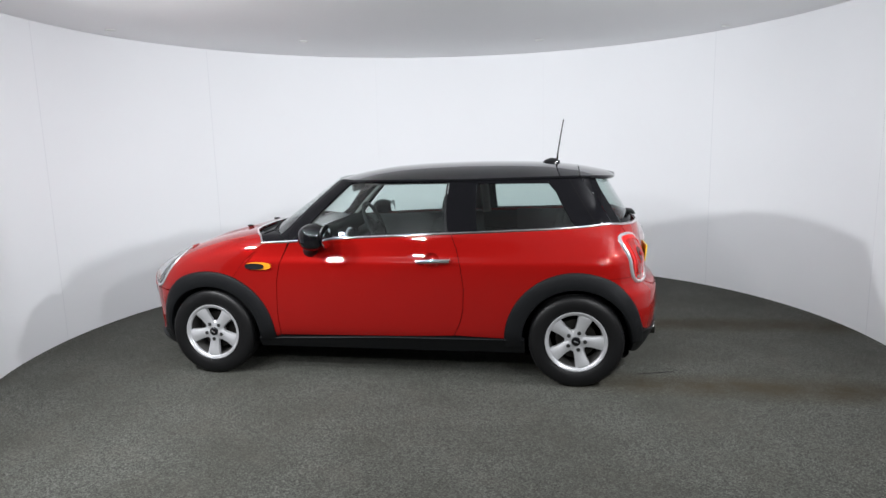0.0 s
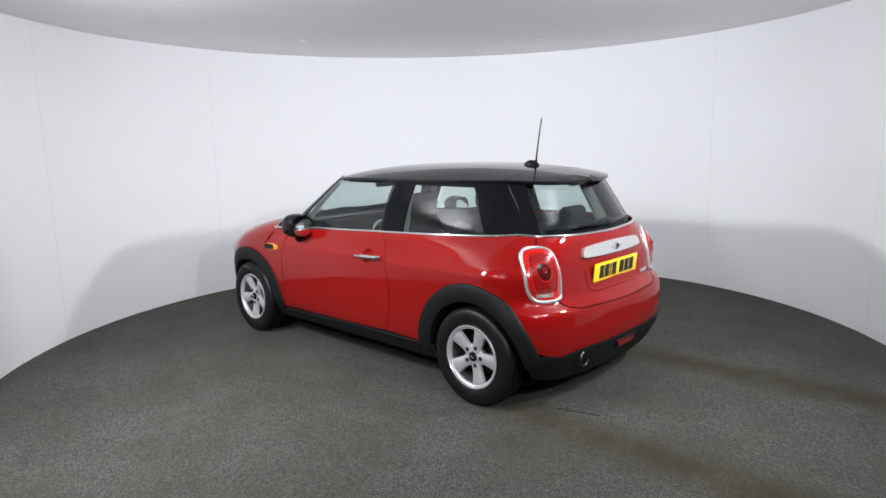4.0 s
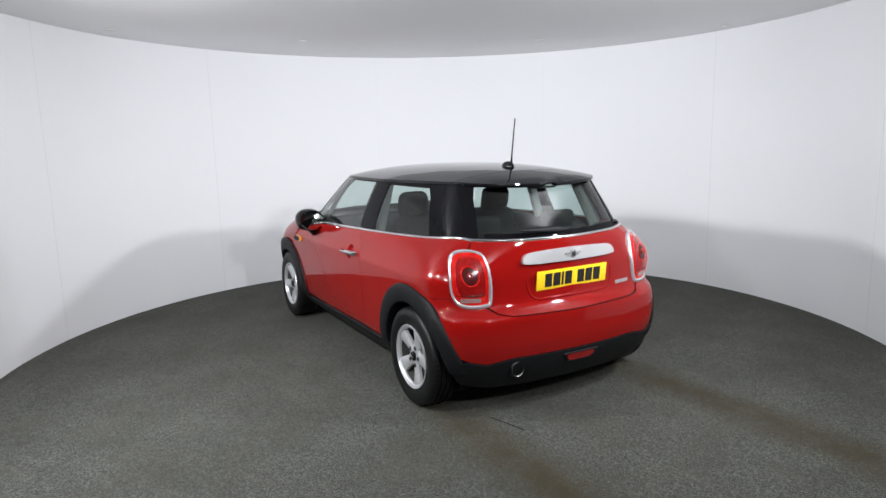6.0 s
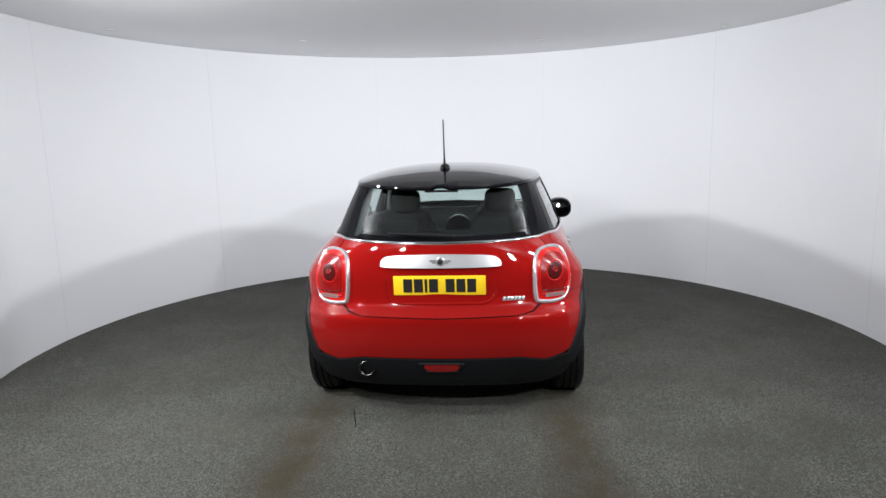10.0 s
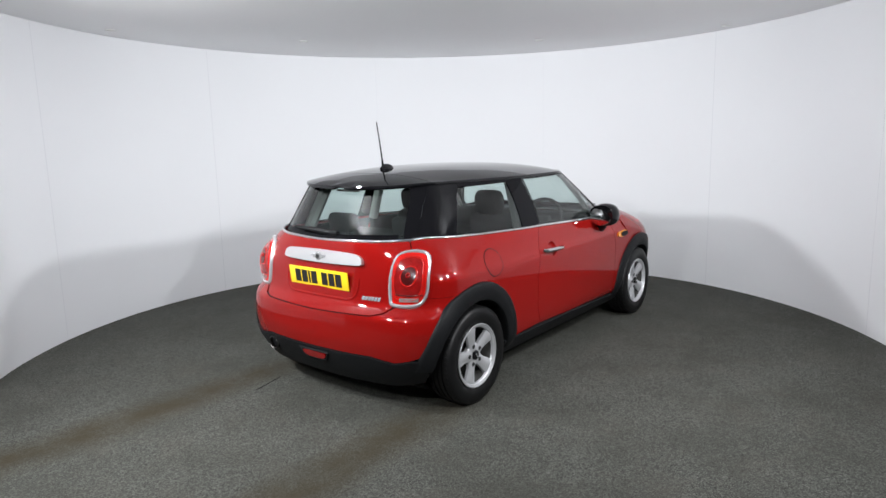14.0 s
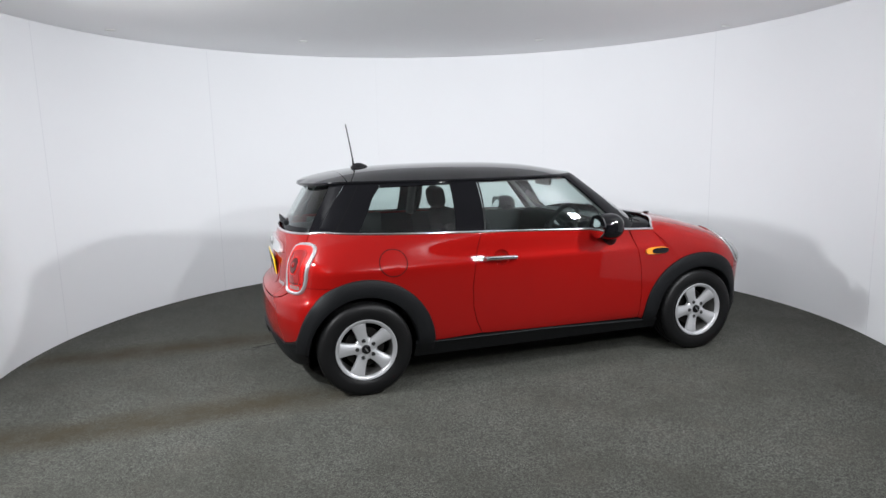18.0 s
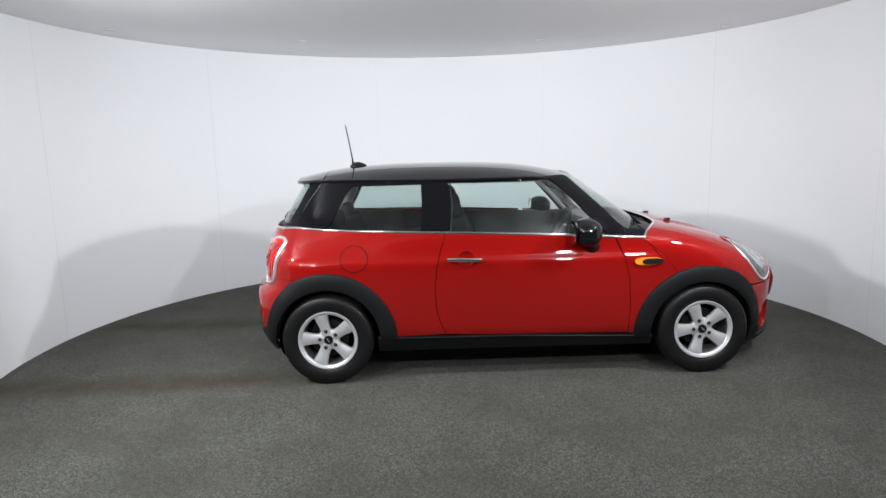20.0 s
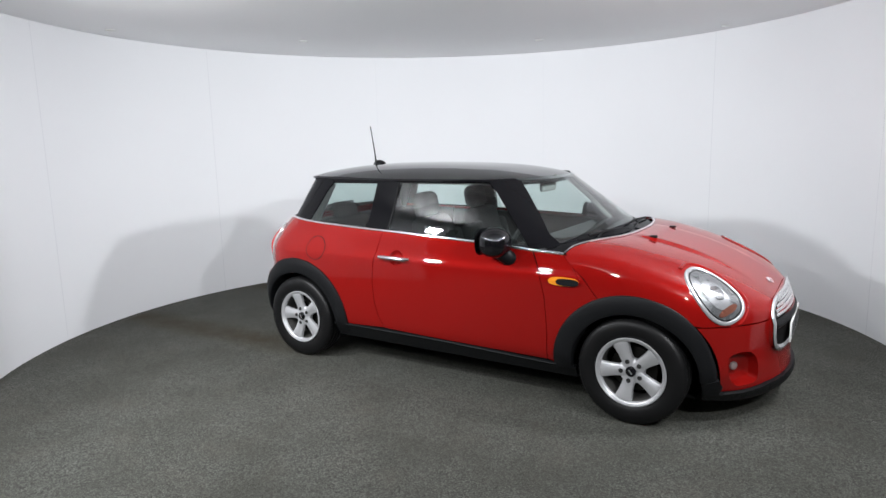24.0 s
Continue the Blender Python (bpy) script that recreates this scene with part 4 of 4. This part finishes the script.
# tailgate handle bar with badge, plate, lettering bars
def rear_flat(spec, off, thick, step=0.03):
    return sheet(on_low, LOW.poly([("r", y, z) for y, z in spec]), step, off, thick)


bar_spec = smooth_loop([(-0.325, 0.876), (-0.15, 0.872), (0.15, 0.872), (0.315, 0.876), (0.335, 0.892), (0.318, 0.924), (0.25, 0.941), (0.0, 0.949), (-0.26, 0.940), (-0.328, 0.922), (-0.346, 0.892)], 4)
bar_ = part("tailgate_handle", rear_flat(bar_spec, 0.024, 0.030), BADGE_W, gate, "wide white-silver handle bar")
b = bmesh.new()
lathe(b, [(0.0001, 0.006), (0.020, 0.006), (0.026, 0.003), (0.027, 0.0)], 24)
box(b, 0.12, 0.004, 0.010, pose(0, 0.001, 0.004))
box(b, 0.09, 0.004, 0.010, pose(0, 0.001, -0.006))
part("badge", fix(b), BEZEL, gate, "round winged badge, plain", pose_=pose(-1.733, -0.006, 0.914, 0, 0, 90))
b = bmesh.new()
lathe(b, [(0.0001, 0.0075), (0.015, 0.0075), (0.017, 0.006)], 20)
part("badge_centre", fix(b), INK, gate, pose_=pose(-1.733, -0.006, 0.914, 0, 0, 90))
# recess rim around the plate
part("plate_recess", ribbon(on_low, LOW.poly([("r", y, z) for y, z in ((0.318, 0.80), (0.314, 0.745), (0.300, 0.705), (0.275, 0.682), (0.24, 0.672), (-0.24, 0.672), (-0.28, 0.682), (-0.305, 0.705), (-0.320, 0.745), (-0.325, 0.80))]), 0.016, 0.004), RED, gate)


def plate(name, m, base, label):
    ob = empty(name, car, m)
    tagged(ob, label)
    b = bmesh.new()
    box(b, 0.524, 0.008, 0.114, None, 0.003)
    part("plate_board", b, base, ob)
    x = -0.205
    for w in (0.050, 0.050, 0.014, 0.050, 0.0, 0.050, 0.050, 0.050):
        if w:
            b = bmesh.new()
            box(b, w, 0.003, 0.079, pose(x + w / 2, -0.005, 0))
            part("plate_bar", b, INK, ob)
            x += w + 0.011
        else:
            x += 0.033
    return ob


plate("number_plate", pose(-1.735, 0.001, 0.778, 6, 0, -90), PLATE_Y, "yellow rear number plate with plain dark bars")
plate("number_plate", pose(1.972, 0.0, 0.478, 0, 0, 90), PLATE_W, "white front number plate with plain dark bars")
for i in range(6):
    y = -0.364 - i * 0.0215
    z = 0.694
    p, n = on_low(LOW.T("r", y, z), z)
    b = bmesh.new()
    box(b, 0.0165, 0.003, 0.022, None, 0.001)
    for v in b.verts:
        v.co.x -= v.co.z * 0.25
    part("lettering_bar", b, BEZEL, gate, pose_=look(p + n * 0.003, p + n) @ pose(0, 0, 0, -90))

# exhaust, fog lamp, wipers, tow cover
b = bmesh.new()
lathe(b, [(0.034, -0.20), (0.036, 0.0), (0.042, 0.005), (0.047, 0.0), (0.047, -0.20)], 32)
part("exhaust_pipe", fix(b), mat("sooty_steel", (0.07, 0.068, 0.065), 0.35, metal=1.0), car, pose_=pose(-1.775, 0.429, 0.300, 0, 0, 90))
b = bmesh.new()
lathe(b, [(0.0001, 0.0), (0.032, 0.0)], 24)
part("exhaust_inside", fix(b), DARK, car, pose_=pose(-1.74, 0.429, 0.300, 0, 0, 90))
fog = part("rear_fog_lamp", rear_flat(smooth_loop([(-0.080, 0.302), (-0.01, 0.298), (0.066, 0.302), (0.092, 0.322), (0.080, 0.337), (0.0, 0.340), (-0.094, 0.337), (-0.106, 0.322)], 3), 0.022, 0.01, 0.02), LENS_FOG, car)
part("fog_bezel", ribbon(on_low, LOW.poly([("r", y, z) for y, z in ((-0.10, 0.294), (0.085, 0.294), (0.118, 0.344), (-0.132, 0.344))]), 0.012, 0.008, 0.014, 0.02, True), TRIM, fog)
b = bmesh.new()
pw = CAB.at(CAB.T("r", -0.03, 1.06), 1.06)
tube(b, [pw + Vector((-0.012, -0.01, -0.015)), pw + Vector((-0.022, 0.10, -0.006)), pw + Vector((-0.022, 0.33, 0.004))], [0.015, 0.020, 0.008], 8)
box(b, 0.035, 0.07, 0.035, Matrix.Translation(pw + Vector((-0.010, -0.02, -0.016))), 0.012)
part("rear_wiper", b, TRIM, car)
b = bmesh.new()
box(b, 0.012, 0.20, 0.013, pose(-1.452, 0, 1.288), 0.003)
part("high_brake_light", b, LENS_CLEAR, car)

# fuel cap, side scuttles, handles, mirrors
FU = (-1.054, 0.840)


def fuel_loop(k):
    return LOW.poly([(FU[0] + 0.088 * k * math.cos(2 * math.pi * i / 36), FU[1] + 0.082 * k * math.sin(2 * math.pi * i / 36)) for i in range(36)], -1)


flap = part("fuel_flap", sheet(on_low, fuel_loop(0.975), 0.03, 0.0012, 0.003), RED, car, "round red fuel flap")
part("flap_gap", ribbon(on_low, fuel_loop(1.0), 0.007, 0.0018, 0.0, 0.02, True), DARK, flap)
for sg, d in ((1, doors[0]), (-1, doors[1])):
    o = [(0.862 + 0.090 * math.copysign(abs(math.cos(t)) ** 0.7, math.cos(t)), 0.779 + 0.024 * math.copysign(abs(math.sin(t)) ** 0.7, math.sin(t))) for t in [2 * math.pi * i / 28 for i in range(28)]]
    sc = part("side_scuttle", sheet(on_low, LOW.poly(o, sg), 0.02, 0.012, 0.012), ORANGE, car, "amber side repeater with a black mesh insert")
    o = [(0.888 + 0.068 * math.copysign(abs(math.cos(t)) ** 0.7, math.cos(t)), 0.7775 + 0.0195 * math.copysign(abs(math.sin(t)) ** 0.7, math.sin(t))) for t in [2 * math.pi * i / 28 for i in range(28)]]
    part("scuttle_insert", sheet(on_low, LOW.poly(o, sg), 0.02, 0.016, 0.003), TRIM, sc)
    part("scuttle_spear", ribbon(on_low, LOW.poly([(0.962, 0.795), (0.905, 0.856), (0.90, 0.862)], sg), 0.010, 0.006), RED, sc)
    # handle: bar over a cupped recess
    b = bmesh.new()
    T0 = LOW.T("x", -0.34, 0.825, sg)
    y = LOW.at(T0, 0.825).y
    tube(b, [(-0.455, y + sg * 0.008, 0.826), (-0.445, y + sg * 0.030, 0.826), (-0.34, y + sg * 0.036, 0.824), (-0.235, y + sg * 0.030, 0.820), (-0.222, y + sg * 0.008, 0.820)], [0.010, 0.014, 0.015, 0.014, 0.010], 10)
    part("door_handle", b, CHROME, d, "chrome door handle")
    # mirror
    mo = empty("wing_mirror", car, pose(0.44, sg * 0.888, 0.982) @ Matrix.Scale(1.14, 4))
    b = bmesh.new()
    n = 20
    rings = []
    for i in range(n + 1):
        t = math.pi * i / n
        xx = -0.072 + 0.164 * (1 - math.cos(t)) / 2
        rr = math.sin(t) ** 0.55 if i <= n // 2 else math.sin(t) ** 0.9
        if i == 0:
            rr = 0.90
        rings.append([b.verts.new((xx, 0.092 * rr * math.copysign(abs(math.cos(2 * math.pi * k / 28)) ** 0.85, math.cos(2 * math.pi * k / 28)), 0.078 * rr * math.copysign(abs(math.sin(2 * math.pi * k / 28)) ** 0.85, math.sin(2 * math.pi * k / 28)))) for k in range(28)])
    for a, c in zip(rings, rings[1:]):
        for k in range(28):
            b.faces.new((a[k], a[(k + 1) % 28], c[(k + 1) % 28], c[k]))
    bmesh.ops.remove_doubles(b, verts=b.verts, dist=1e-4)
    part("mirror_cap", fix(b), BLACK, mo, "black gloss mirror cap")
    b = bmesh.new()
    lathe(b, [(0.0001, 0.004), (0.02, 0.0036), (0.04, 0.0027), (0.062, 0.001), (0.066, -0.004)], 28)
    for v in b.verts:
        v.co.x *= 1.20
    part("mirror_glass", fix(b), MIRROR, mo, pose_=pose(-0.074, 0, 0, 0, 0, 90 - 4 * sg) @ pose(0, 0, 0, 8))
    b = bmesh.new()
    tube(b, [(0.02, sg * -0.03, -0.055), (0.05, sg * -0.06, -0.085), (0.075, sg * -0.115, -0.095)], [0.040, 0.042, 0.052], 12)
    part("mirror_foot", b, TRIM, mo)

# aerial
b = bmesh.new()
n = 18
prev = None
for i in range(n + 1):
    t = i / n
    x = -1.085 - 0.06 + 0.125 * t
    w = 0.034 * math.sin(math.pi * min(t * 1.0 + 0.04, 1)) ** 0.6
    h = 0.040 * math.sin(math.pi * min(t * 0.92 + 0.08, 1)) ** 0.7 * (1 - 0.3 * t)
    ring = [b.verts.new((x, w * math.cos(math.pi * k / 10), roof_c(x) + h * math.sin(math.pi * k / 10))) for k in range(11)]
    if prev:
        for k in range(10):
            b.faces.new((prev[k], prev[k + 1], ring[k + 1], ring[k]))
    prev = ring
aerial = part("aerial", fix(b), BLACK, car, "black shark-fin base with a whip aerial")
b = bmesh.new()
tube(b, [(-1.125, 0, 1.43), (-1.130, 0, 1.48), (-1.149, 0, 1.60), (-1.169, 0, 1.715)], [0.008, 0.005, 0.0042, 0.0036], 8)
part("whip", b, TRIM, aerial)

# grille, front fog lamps, washer jets


G_OUT = smooth_loop([(0.0, 0.680), (0.22, 0.677), (0.35, 0.662), (0.425, 0.615), (0.43, 0.53), (0.38, 0.43), (0.25, 0.395), (0.0, 0.39), (-0.25, 0.395), (-0.38, 0.43), (-0.43, 0.53), (-0.425, 0.615), (-0.35, 0.662), (-0.22, 0.677)], 3)


def on_grille(y, z):
    """The upright face of the grille, nearly in line with the bumper below."""
    zz = min(z, 0.58)
    p, n = on_low(LOW.T("f", y * 0.86, zz), zz)
    return Vector((p.x - (0.33 + 0.10 * max(0.0, 1 - (y / 0.43) ** 2)) * max(0.0, z - 0.56), y, z)), Vector((1, 0.25 * y, 0.25)).normalized()


grille = part("grille", sheet(on_grille, G_OUT, 0.03, 0.003, 0.0), DARK, car, "chrome-framed grille with silver bars")
part("grille_surround", sheet(on_grille, [(y * 1.03, 0.55 + (z - 0.55) * 1.03) for y, z in G_OUT], 0.03, -0.003, 0.09), RED, grille)
part("grille_frame", ribbon(on_grille, G_OUT, 0.036, 0.012, 0.0, 0.03, True), BEZEL, grille, "chrome frame")
for z, hw in ((0.660, 0.31), (0.639, 0.36), (0.618, 0.39), (0.597, 0.40)):
    part("grille_bar", ribbon(on_grille, [(-hw, z), (hw, z)], 0.020, 0.009, 0.002, 0.04), BEZEL, grille)
part("bumper_bar", ribbon(on_grille, [(-0.42, 0.555), (0.42, 0.555)], 0.05, 0.012, 0.002, 0.04), TRIM, grille)
for sg in (1, -1):
    lp = FOG[0 if sg > 0 else 1]
    f = part("front_fog_lamp", bowl(on_low, lp, 0.075, 0.62, (-0.01 * sg, 0.0)), RED, car, "round fog lamp in a red recess")
    mid = (sum(q[0] for q in lp) / len(lp) - 0.015 * sg, sum(q[1] for q in lp) / len(lp))
    p, nn = on_low(*mid)
    b = bmesh.new()
    lathe(b, [(0.0001, 0.008), (0.014, 0.007), (0.020, 0.004), (0.024, 0.0), (0.025, -0.01)], 24)
    part("fog_lens", fix(b), LENS_CLEAR, f, pose_=look(p - nn * 0.066, p - nn) @ pose(0, 0, 0, 90))
    p, nn = on_hood(*hood_xy(1.20, sg * 0.24))
    b = bmesh.new()
    box(b, 0.045, 0.022, 0.014, None, 0.005)
    part("washer_jet", b, TRIM, car, pose_=Matrix.Translation(p + nn * 0.004))
p, nn = on_hood(*hood_xy(1.83, 0.0))
b = bmesh.new()
lathe(b, [(0.0001, 0.006), (0.022, 0.006), (0.028, 0.0)], 24)
box(b, 0.11, 0.004, 0.010, pose(0, 0.001, 0))
part("bonnet_badge", fix(b), CHROME, car, pose_=look(p, p + nn) @ pose(0, 0, 0, -90))

# short open seam in the carpet
b = bmesh.new()
box(b, 0.25, 0.006, 0.002, pose(-1.43, 0.53, 0.0005, 0, 0, 15))
part("carpet_seam", b, DARK, table)

# wheels
SPOKES = 5


def wheel():
    ob = empty("wheel", car)
    b = bmesh.new()
    R, r = 0.302, 0.193
    prof = [(r, -0.150), (r + 0.012, -0.160), (r + 0.055, -0.170), (R - 0.022, -0.165), (R - 0.006, -0.150), (R - 0.001, -0.125)]
    for k, y in enumerate((-0.105, -0.070, -0.035)):
        prof += [(R, y - 0.006), (R - 0.008, y - 0.005), (R - 0.008, y + 0.005), (R, y + 0.006)]
    prof += [(R - 0.001, -0.018), (R - 0.006, 0.0), (R - 0.022, 0.012), (r + 0.055, 0.016), (r + 0.025, 0.012), (r + 0.012, 0.006), (r, 0.0)]
    lathe(b, prof, 64)
    # shoulder blocks
    for i in range(64):
        a = 2 * math.pi * i / 64
        for y in (-0.012, -0.138):
            box(b, 0.012, 0.022, 0.006, pose(0, 0, 0, 0, -math.degrees(a)) @ pose(R - 0.006, y, 0) @ pose(0, 0, 0, 0, 0, 10 if y > -0.05 else -10))
    part("tyre", fix(b), RUBBER, ob, "black road tyre")
    b = bmesh.new()
    lathe(b, [(r - 0.001, 0.002), (r + 0.004, 0.007), (r + 0.002, 0.011), (r - 0.004, 0.011), (r - 0.007, 0.006), (r - 0.015, 0.004), (r - 0.020, -0.002), (r - 0.022, -0.014)], 72)
    rim = part("rim", fix(b), ALLOY, ob, "silver five-spoke alloy rim")
    b = bmesh.new()
    lathe(b, [(r - 0.022, -0.014), (r - 0.025, -0.03), (r - 0.03, -0.14), (r, -0.15)], 72)
    part("rim_barrel", fix(b), BARREL, rim)
    for i in range(SPOKES):
        b = bmesh.new()
        rows = []
        for rad, hw, y, dz in ((0.026, 0.020, -0.012, 0.0), (0.050, 0.035, -0.013, 0.001), (0.072, 0.0355, -0.014, 0.002), (0.100, 0.037, -0.012, 0.004), (0.130, 0.042, -0.008, 0.005), (0.158, 0.048, -0.004, 0.004), (0.172, 0.052, -0.002, 0.002), (0.182, 0.060, -0.006, 0.0)):
            rows.append([b.verts.new((s * hw * k, y + dz * (1 - k * k) - (0.0 if k < 0.95 else 0.016) - (0.006 * (k > 0.5)), rad)) for s, k in ((-1, 1.0), (-1, 0.90), (-1, 0.35), (1, 0.35), (1, 0.90), (1, 1.0))])
        for a, c in zip(rows, rows[1:]):
            for k in range(5):
                b.faces.new((a[k], a[k + 1], c[k + 1], c[k]))
        part("spoke", fix(b), ALLOY, rim, pose_=pose(0, 0, 0, 0, 72 * i))
    b = bmesh.new()
    lathe(b, [(0.0001, -0.016), (0.040, -0.016), (0.066, -0.020), (0.072, -0.026), (0.073, -0.05)], 40)
    part("hub_plate", fix(b), ALLOY, rim)
    b = bmesh.new()
    lathe(b, [(0.0001, 0.0), (0.024, -0.001), (0.028, -0.004), (0.030, -0.014)], 28)
    cap = part("hub_cap", fix(b), BLACK, ob, "black hub cap with a plain silver mark")
    b = bmesh.new()
    box(b, 0.030, 0.002, 0.006, pose(0, 0.001, 0), 0.0008)
    part("cap_mark", b, SILVER, ob)
    for i in range(5):
        b = bmesh.new()
        a = radians(72 * i)
        lathe(b, [(0.0001, -0.010), (0.007, -0.0095), (0.0085, -0.011), (0.0088, -0.0105), (0.0125, -0.0095), (0.0135, -0.013)], 14, pose(0.057 * math.sin(a), 0, 0.057 * math.cos(a)))
        part("wheel_bolt", fix(b), INK, ob)
    b = bmesh.new()
    lathe(b, [(0.0001, -0.075), (0.128, -0.075), (0.130, -0.080), (0.128, -0.10), (0.05, -0.10)], 40)
    part("brake_disc", fix(b), mat("brake_steel", (0.03, 0.028, 0.026), 0.5, metal=0.9), ob)
    return ob


proto = wheel()
spins = {(1, 1): -41, (-1, 1): -21, (1, -1): -50, (-1, -1): -57}
first = True
for sx in (1, -1):
    for sy in (1, -1):
        m = pose(sx * WB, sy * (HUB_Y + 0.004), HUB_Z, 0, 0, 0 if sy > 0 else 180) @ pose(0, 0, 0, 0, spins[sx, sy])
        if first:
            proto.matrix_local = m
            first = False
        else:
            copy_thing(proto, m)

# cabin inside


def seat(x, y):
    ob = empty("front_seat", car, pose(x, y, 0.30))
    b = bmesh.new()
    box(b, 0.50, 0.50, 0.16, pose(0, 0, 0.16, 0, -6), 0.06, 4)
    part("seat_cushion", b, CLOTH, ob)
    b = bmesh.new()
    box(b, 0.15, 0.46, 0.60, pose(-0.28, 0, 0.46, 0, -14), 0.06, 4)
    for s in (1, -1):
        box(b, 0.18, 0.08, 0.46, pose(-0.25, s * 0.215, 0.42, 0, -14), 0.035, 3)
    for v in b.verts:                       # the shoulders draw in
        v.co.y *= 1 - 0.9 * max(0.0, v.co.z - 0.50)
    part("backrest", b, CLOTH, ob)
    b = bmesh.new()
    box(b, 0.12, 0.23, 0.18, pose(-0.385, 0, 0.835, 0, -10), 0.058, 5)
    part("headrest", b, CLOTH, ob)
    for s in (1, -1):
        b = bmesh.new()
        tube(b, [(-0.355, s * 0.06, 0.68), (-0.38, s * 0.06, 0.80)], 0.007, 8)
        part("headrest_post", b, CHROME, ob)
    return ob


seat(-0.01, 0.36)
seat(-0.01, -0.36)
bench = empty("rear_seat", car, pose(-0.92, 0, 0.30))
b = bmesh.new()
box(b, 0.46, 1.10, 0.16, pose(0.05, 0, 0.14, 0, -6), 0.06, 3)
part("seat_cushion", b, CLOTH, bench)
b = bmesh.new()
box(b, 0.13, 1.14, 0.56, pose(-0.22, 0, 0.44, 0, -14), 0.05, 3)
part("backrest", b, CLOTH, bench)
for s in (1, -1):
    b = bmesh.new()
    box(b, 0.09, 0.26, 0.15, pose(-0.30, s * 0.30, 0.735, 0, -10), 0.04, 3)
    part("headrest", b, CLOTH, bench)
b = bmesh.new()
box(b, 0.36, 1.46, 0.20, pose(0.70, 0, 0.86, 0, 6), 0.07, 4)
box(b, 0.22, 1.44, 0.20, pose(0.60, 0, 0.72), 0.05, 3)
dash = part("dashboard", b, VINYL, car)
b = bmesh.new()
lathe(b, [(0.0001, 0.0), (0.11, 0.0), (0.125, 0.012), (0.13, 0.0), (0.13, -0.02)], 32)
part("round_display", fix(b), CHROME, dash, pose_=pose(0.475, 0, 0.80, 0, 0, 90))
b = bmesh.new()
tube(b, [(0, 0.185 * math.cos(2 * math.pi * i / 32), 0.185 * math.sin(2 * math.pi * i / 32)) for i in range(32)], 0.016, 8, True)
tube(b, [(0.02, -0.17, 0.0), (0.03, 0, 0), (0.02, 0.17, 0)], 0.014, 6)
tube(b, [(0.03, 0, 0.0), (0.02, 0, -0.17)], 0.014, 6)
box(b, 0.05, 0.14, 0.12, pose(0.03, 0, 0), 0.03, 3)
tube(b, [(0.04, 0, 0), (0.28, 0, -0.02)], 0.04, 10)
part("steering_wheel", b, VINYL, car, pose_=pose(0.38, -0.35, 0.915, 0, 24))
b = bmesh.new()
box(b, 0.035, 0.24, 0.075, None, 0.018, 3)
tube(b, [(0.01, 0, 0.02), (0.06, 0, 0.08)], 0.012, 8)
part("interior_mirror", b, LINING, car, pose_=pose(0.40, 0, 1.255))
b = bmesh.new()
box(b, 0.34, 1.10, 0.03, pose(-1.40, 0, 0.955), 0.01)
part("parcel_shelf", b, VINYL, car)
for sg in (1, -1):
    b = bmesh.new()
    box(b, 1.22, 0.06, 0.66, pose(0.10, sg * 0.742, 0.635, 0, 1.8), 0.02)
    part("door_lining", b, VINYL, car)
    q = [(T if T > 0 or sg > 0 else T + 2 * LOW.half, z) for T, z in LOW.poly([(-0.50, 0.55), (-0.50, 0.985), (-1.05, 1.0), (-1.42, 1.018), (-1.42, 0.66), (-0.95, 0.62)], sg)]
    part("rear_side_lining", sheet(on_low, q, 0.06, -0.030, 0.004), VINYL, car)
    b = bmesh.new()
    tube(b, [(-0.51, sg * 0.60, 1.30), (-0.53, sg * 0.69, 0.98)], 0.035, 8)
    part("pillar_lining", b, LINING, car)
    b = bmesh.new()
    tube(b, [(-1.16, sg * 0.515, 1.29), (-1.30, sg * 0.57, 1.0)], 0.04, 8)
    part("rear_pillar_lining", b, LINING, car)
    b = bmesh.new()
    tube(b, [(0.31, sg * 0.57, 1.29), (0.49, sg * 0.62, 1.12), (0.65, sg * 0.66, 0.95)], 0.018, 8)
    part("front_pillar_lining", b, LINING, car)


def motions():
    cx, cy = AXIS
    rows_c, rows_t = [], []
    for i in range(25):
        m = pose(cx, cy, 0, 0, 0, START + SPEED * i)
        rows_t.append((float(i), m))
        rows_c.append((float(i), m @ pose(CAR_AT[0], CAR_AT[1], 0)))
    walk(car, rows_c)
    walk(table, rows_t)


motions()
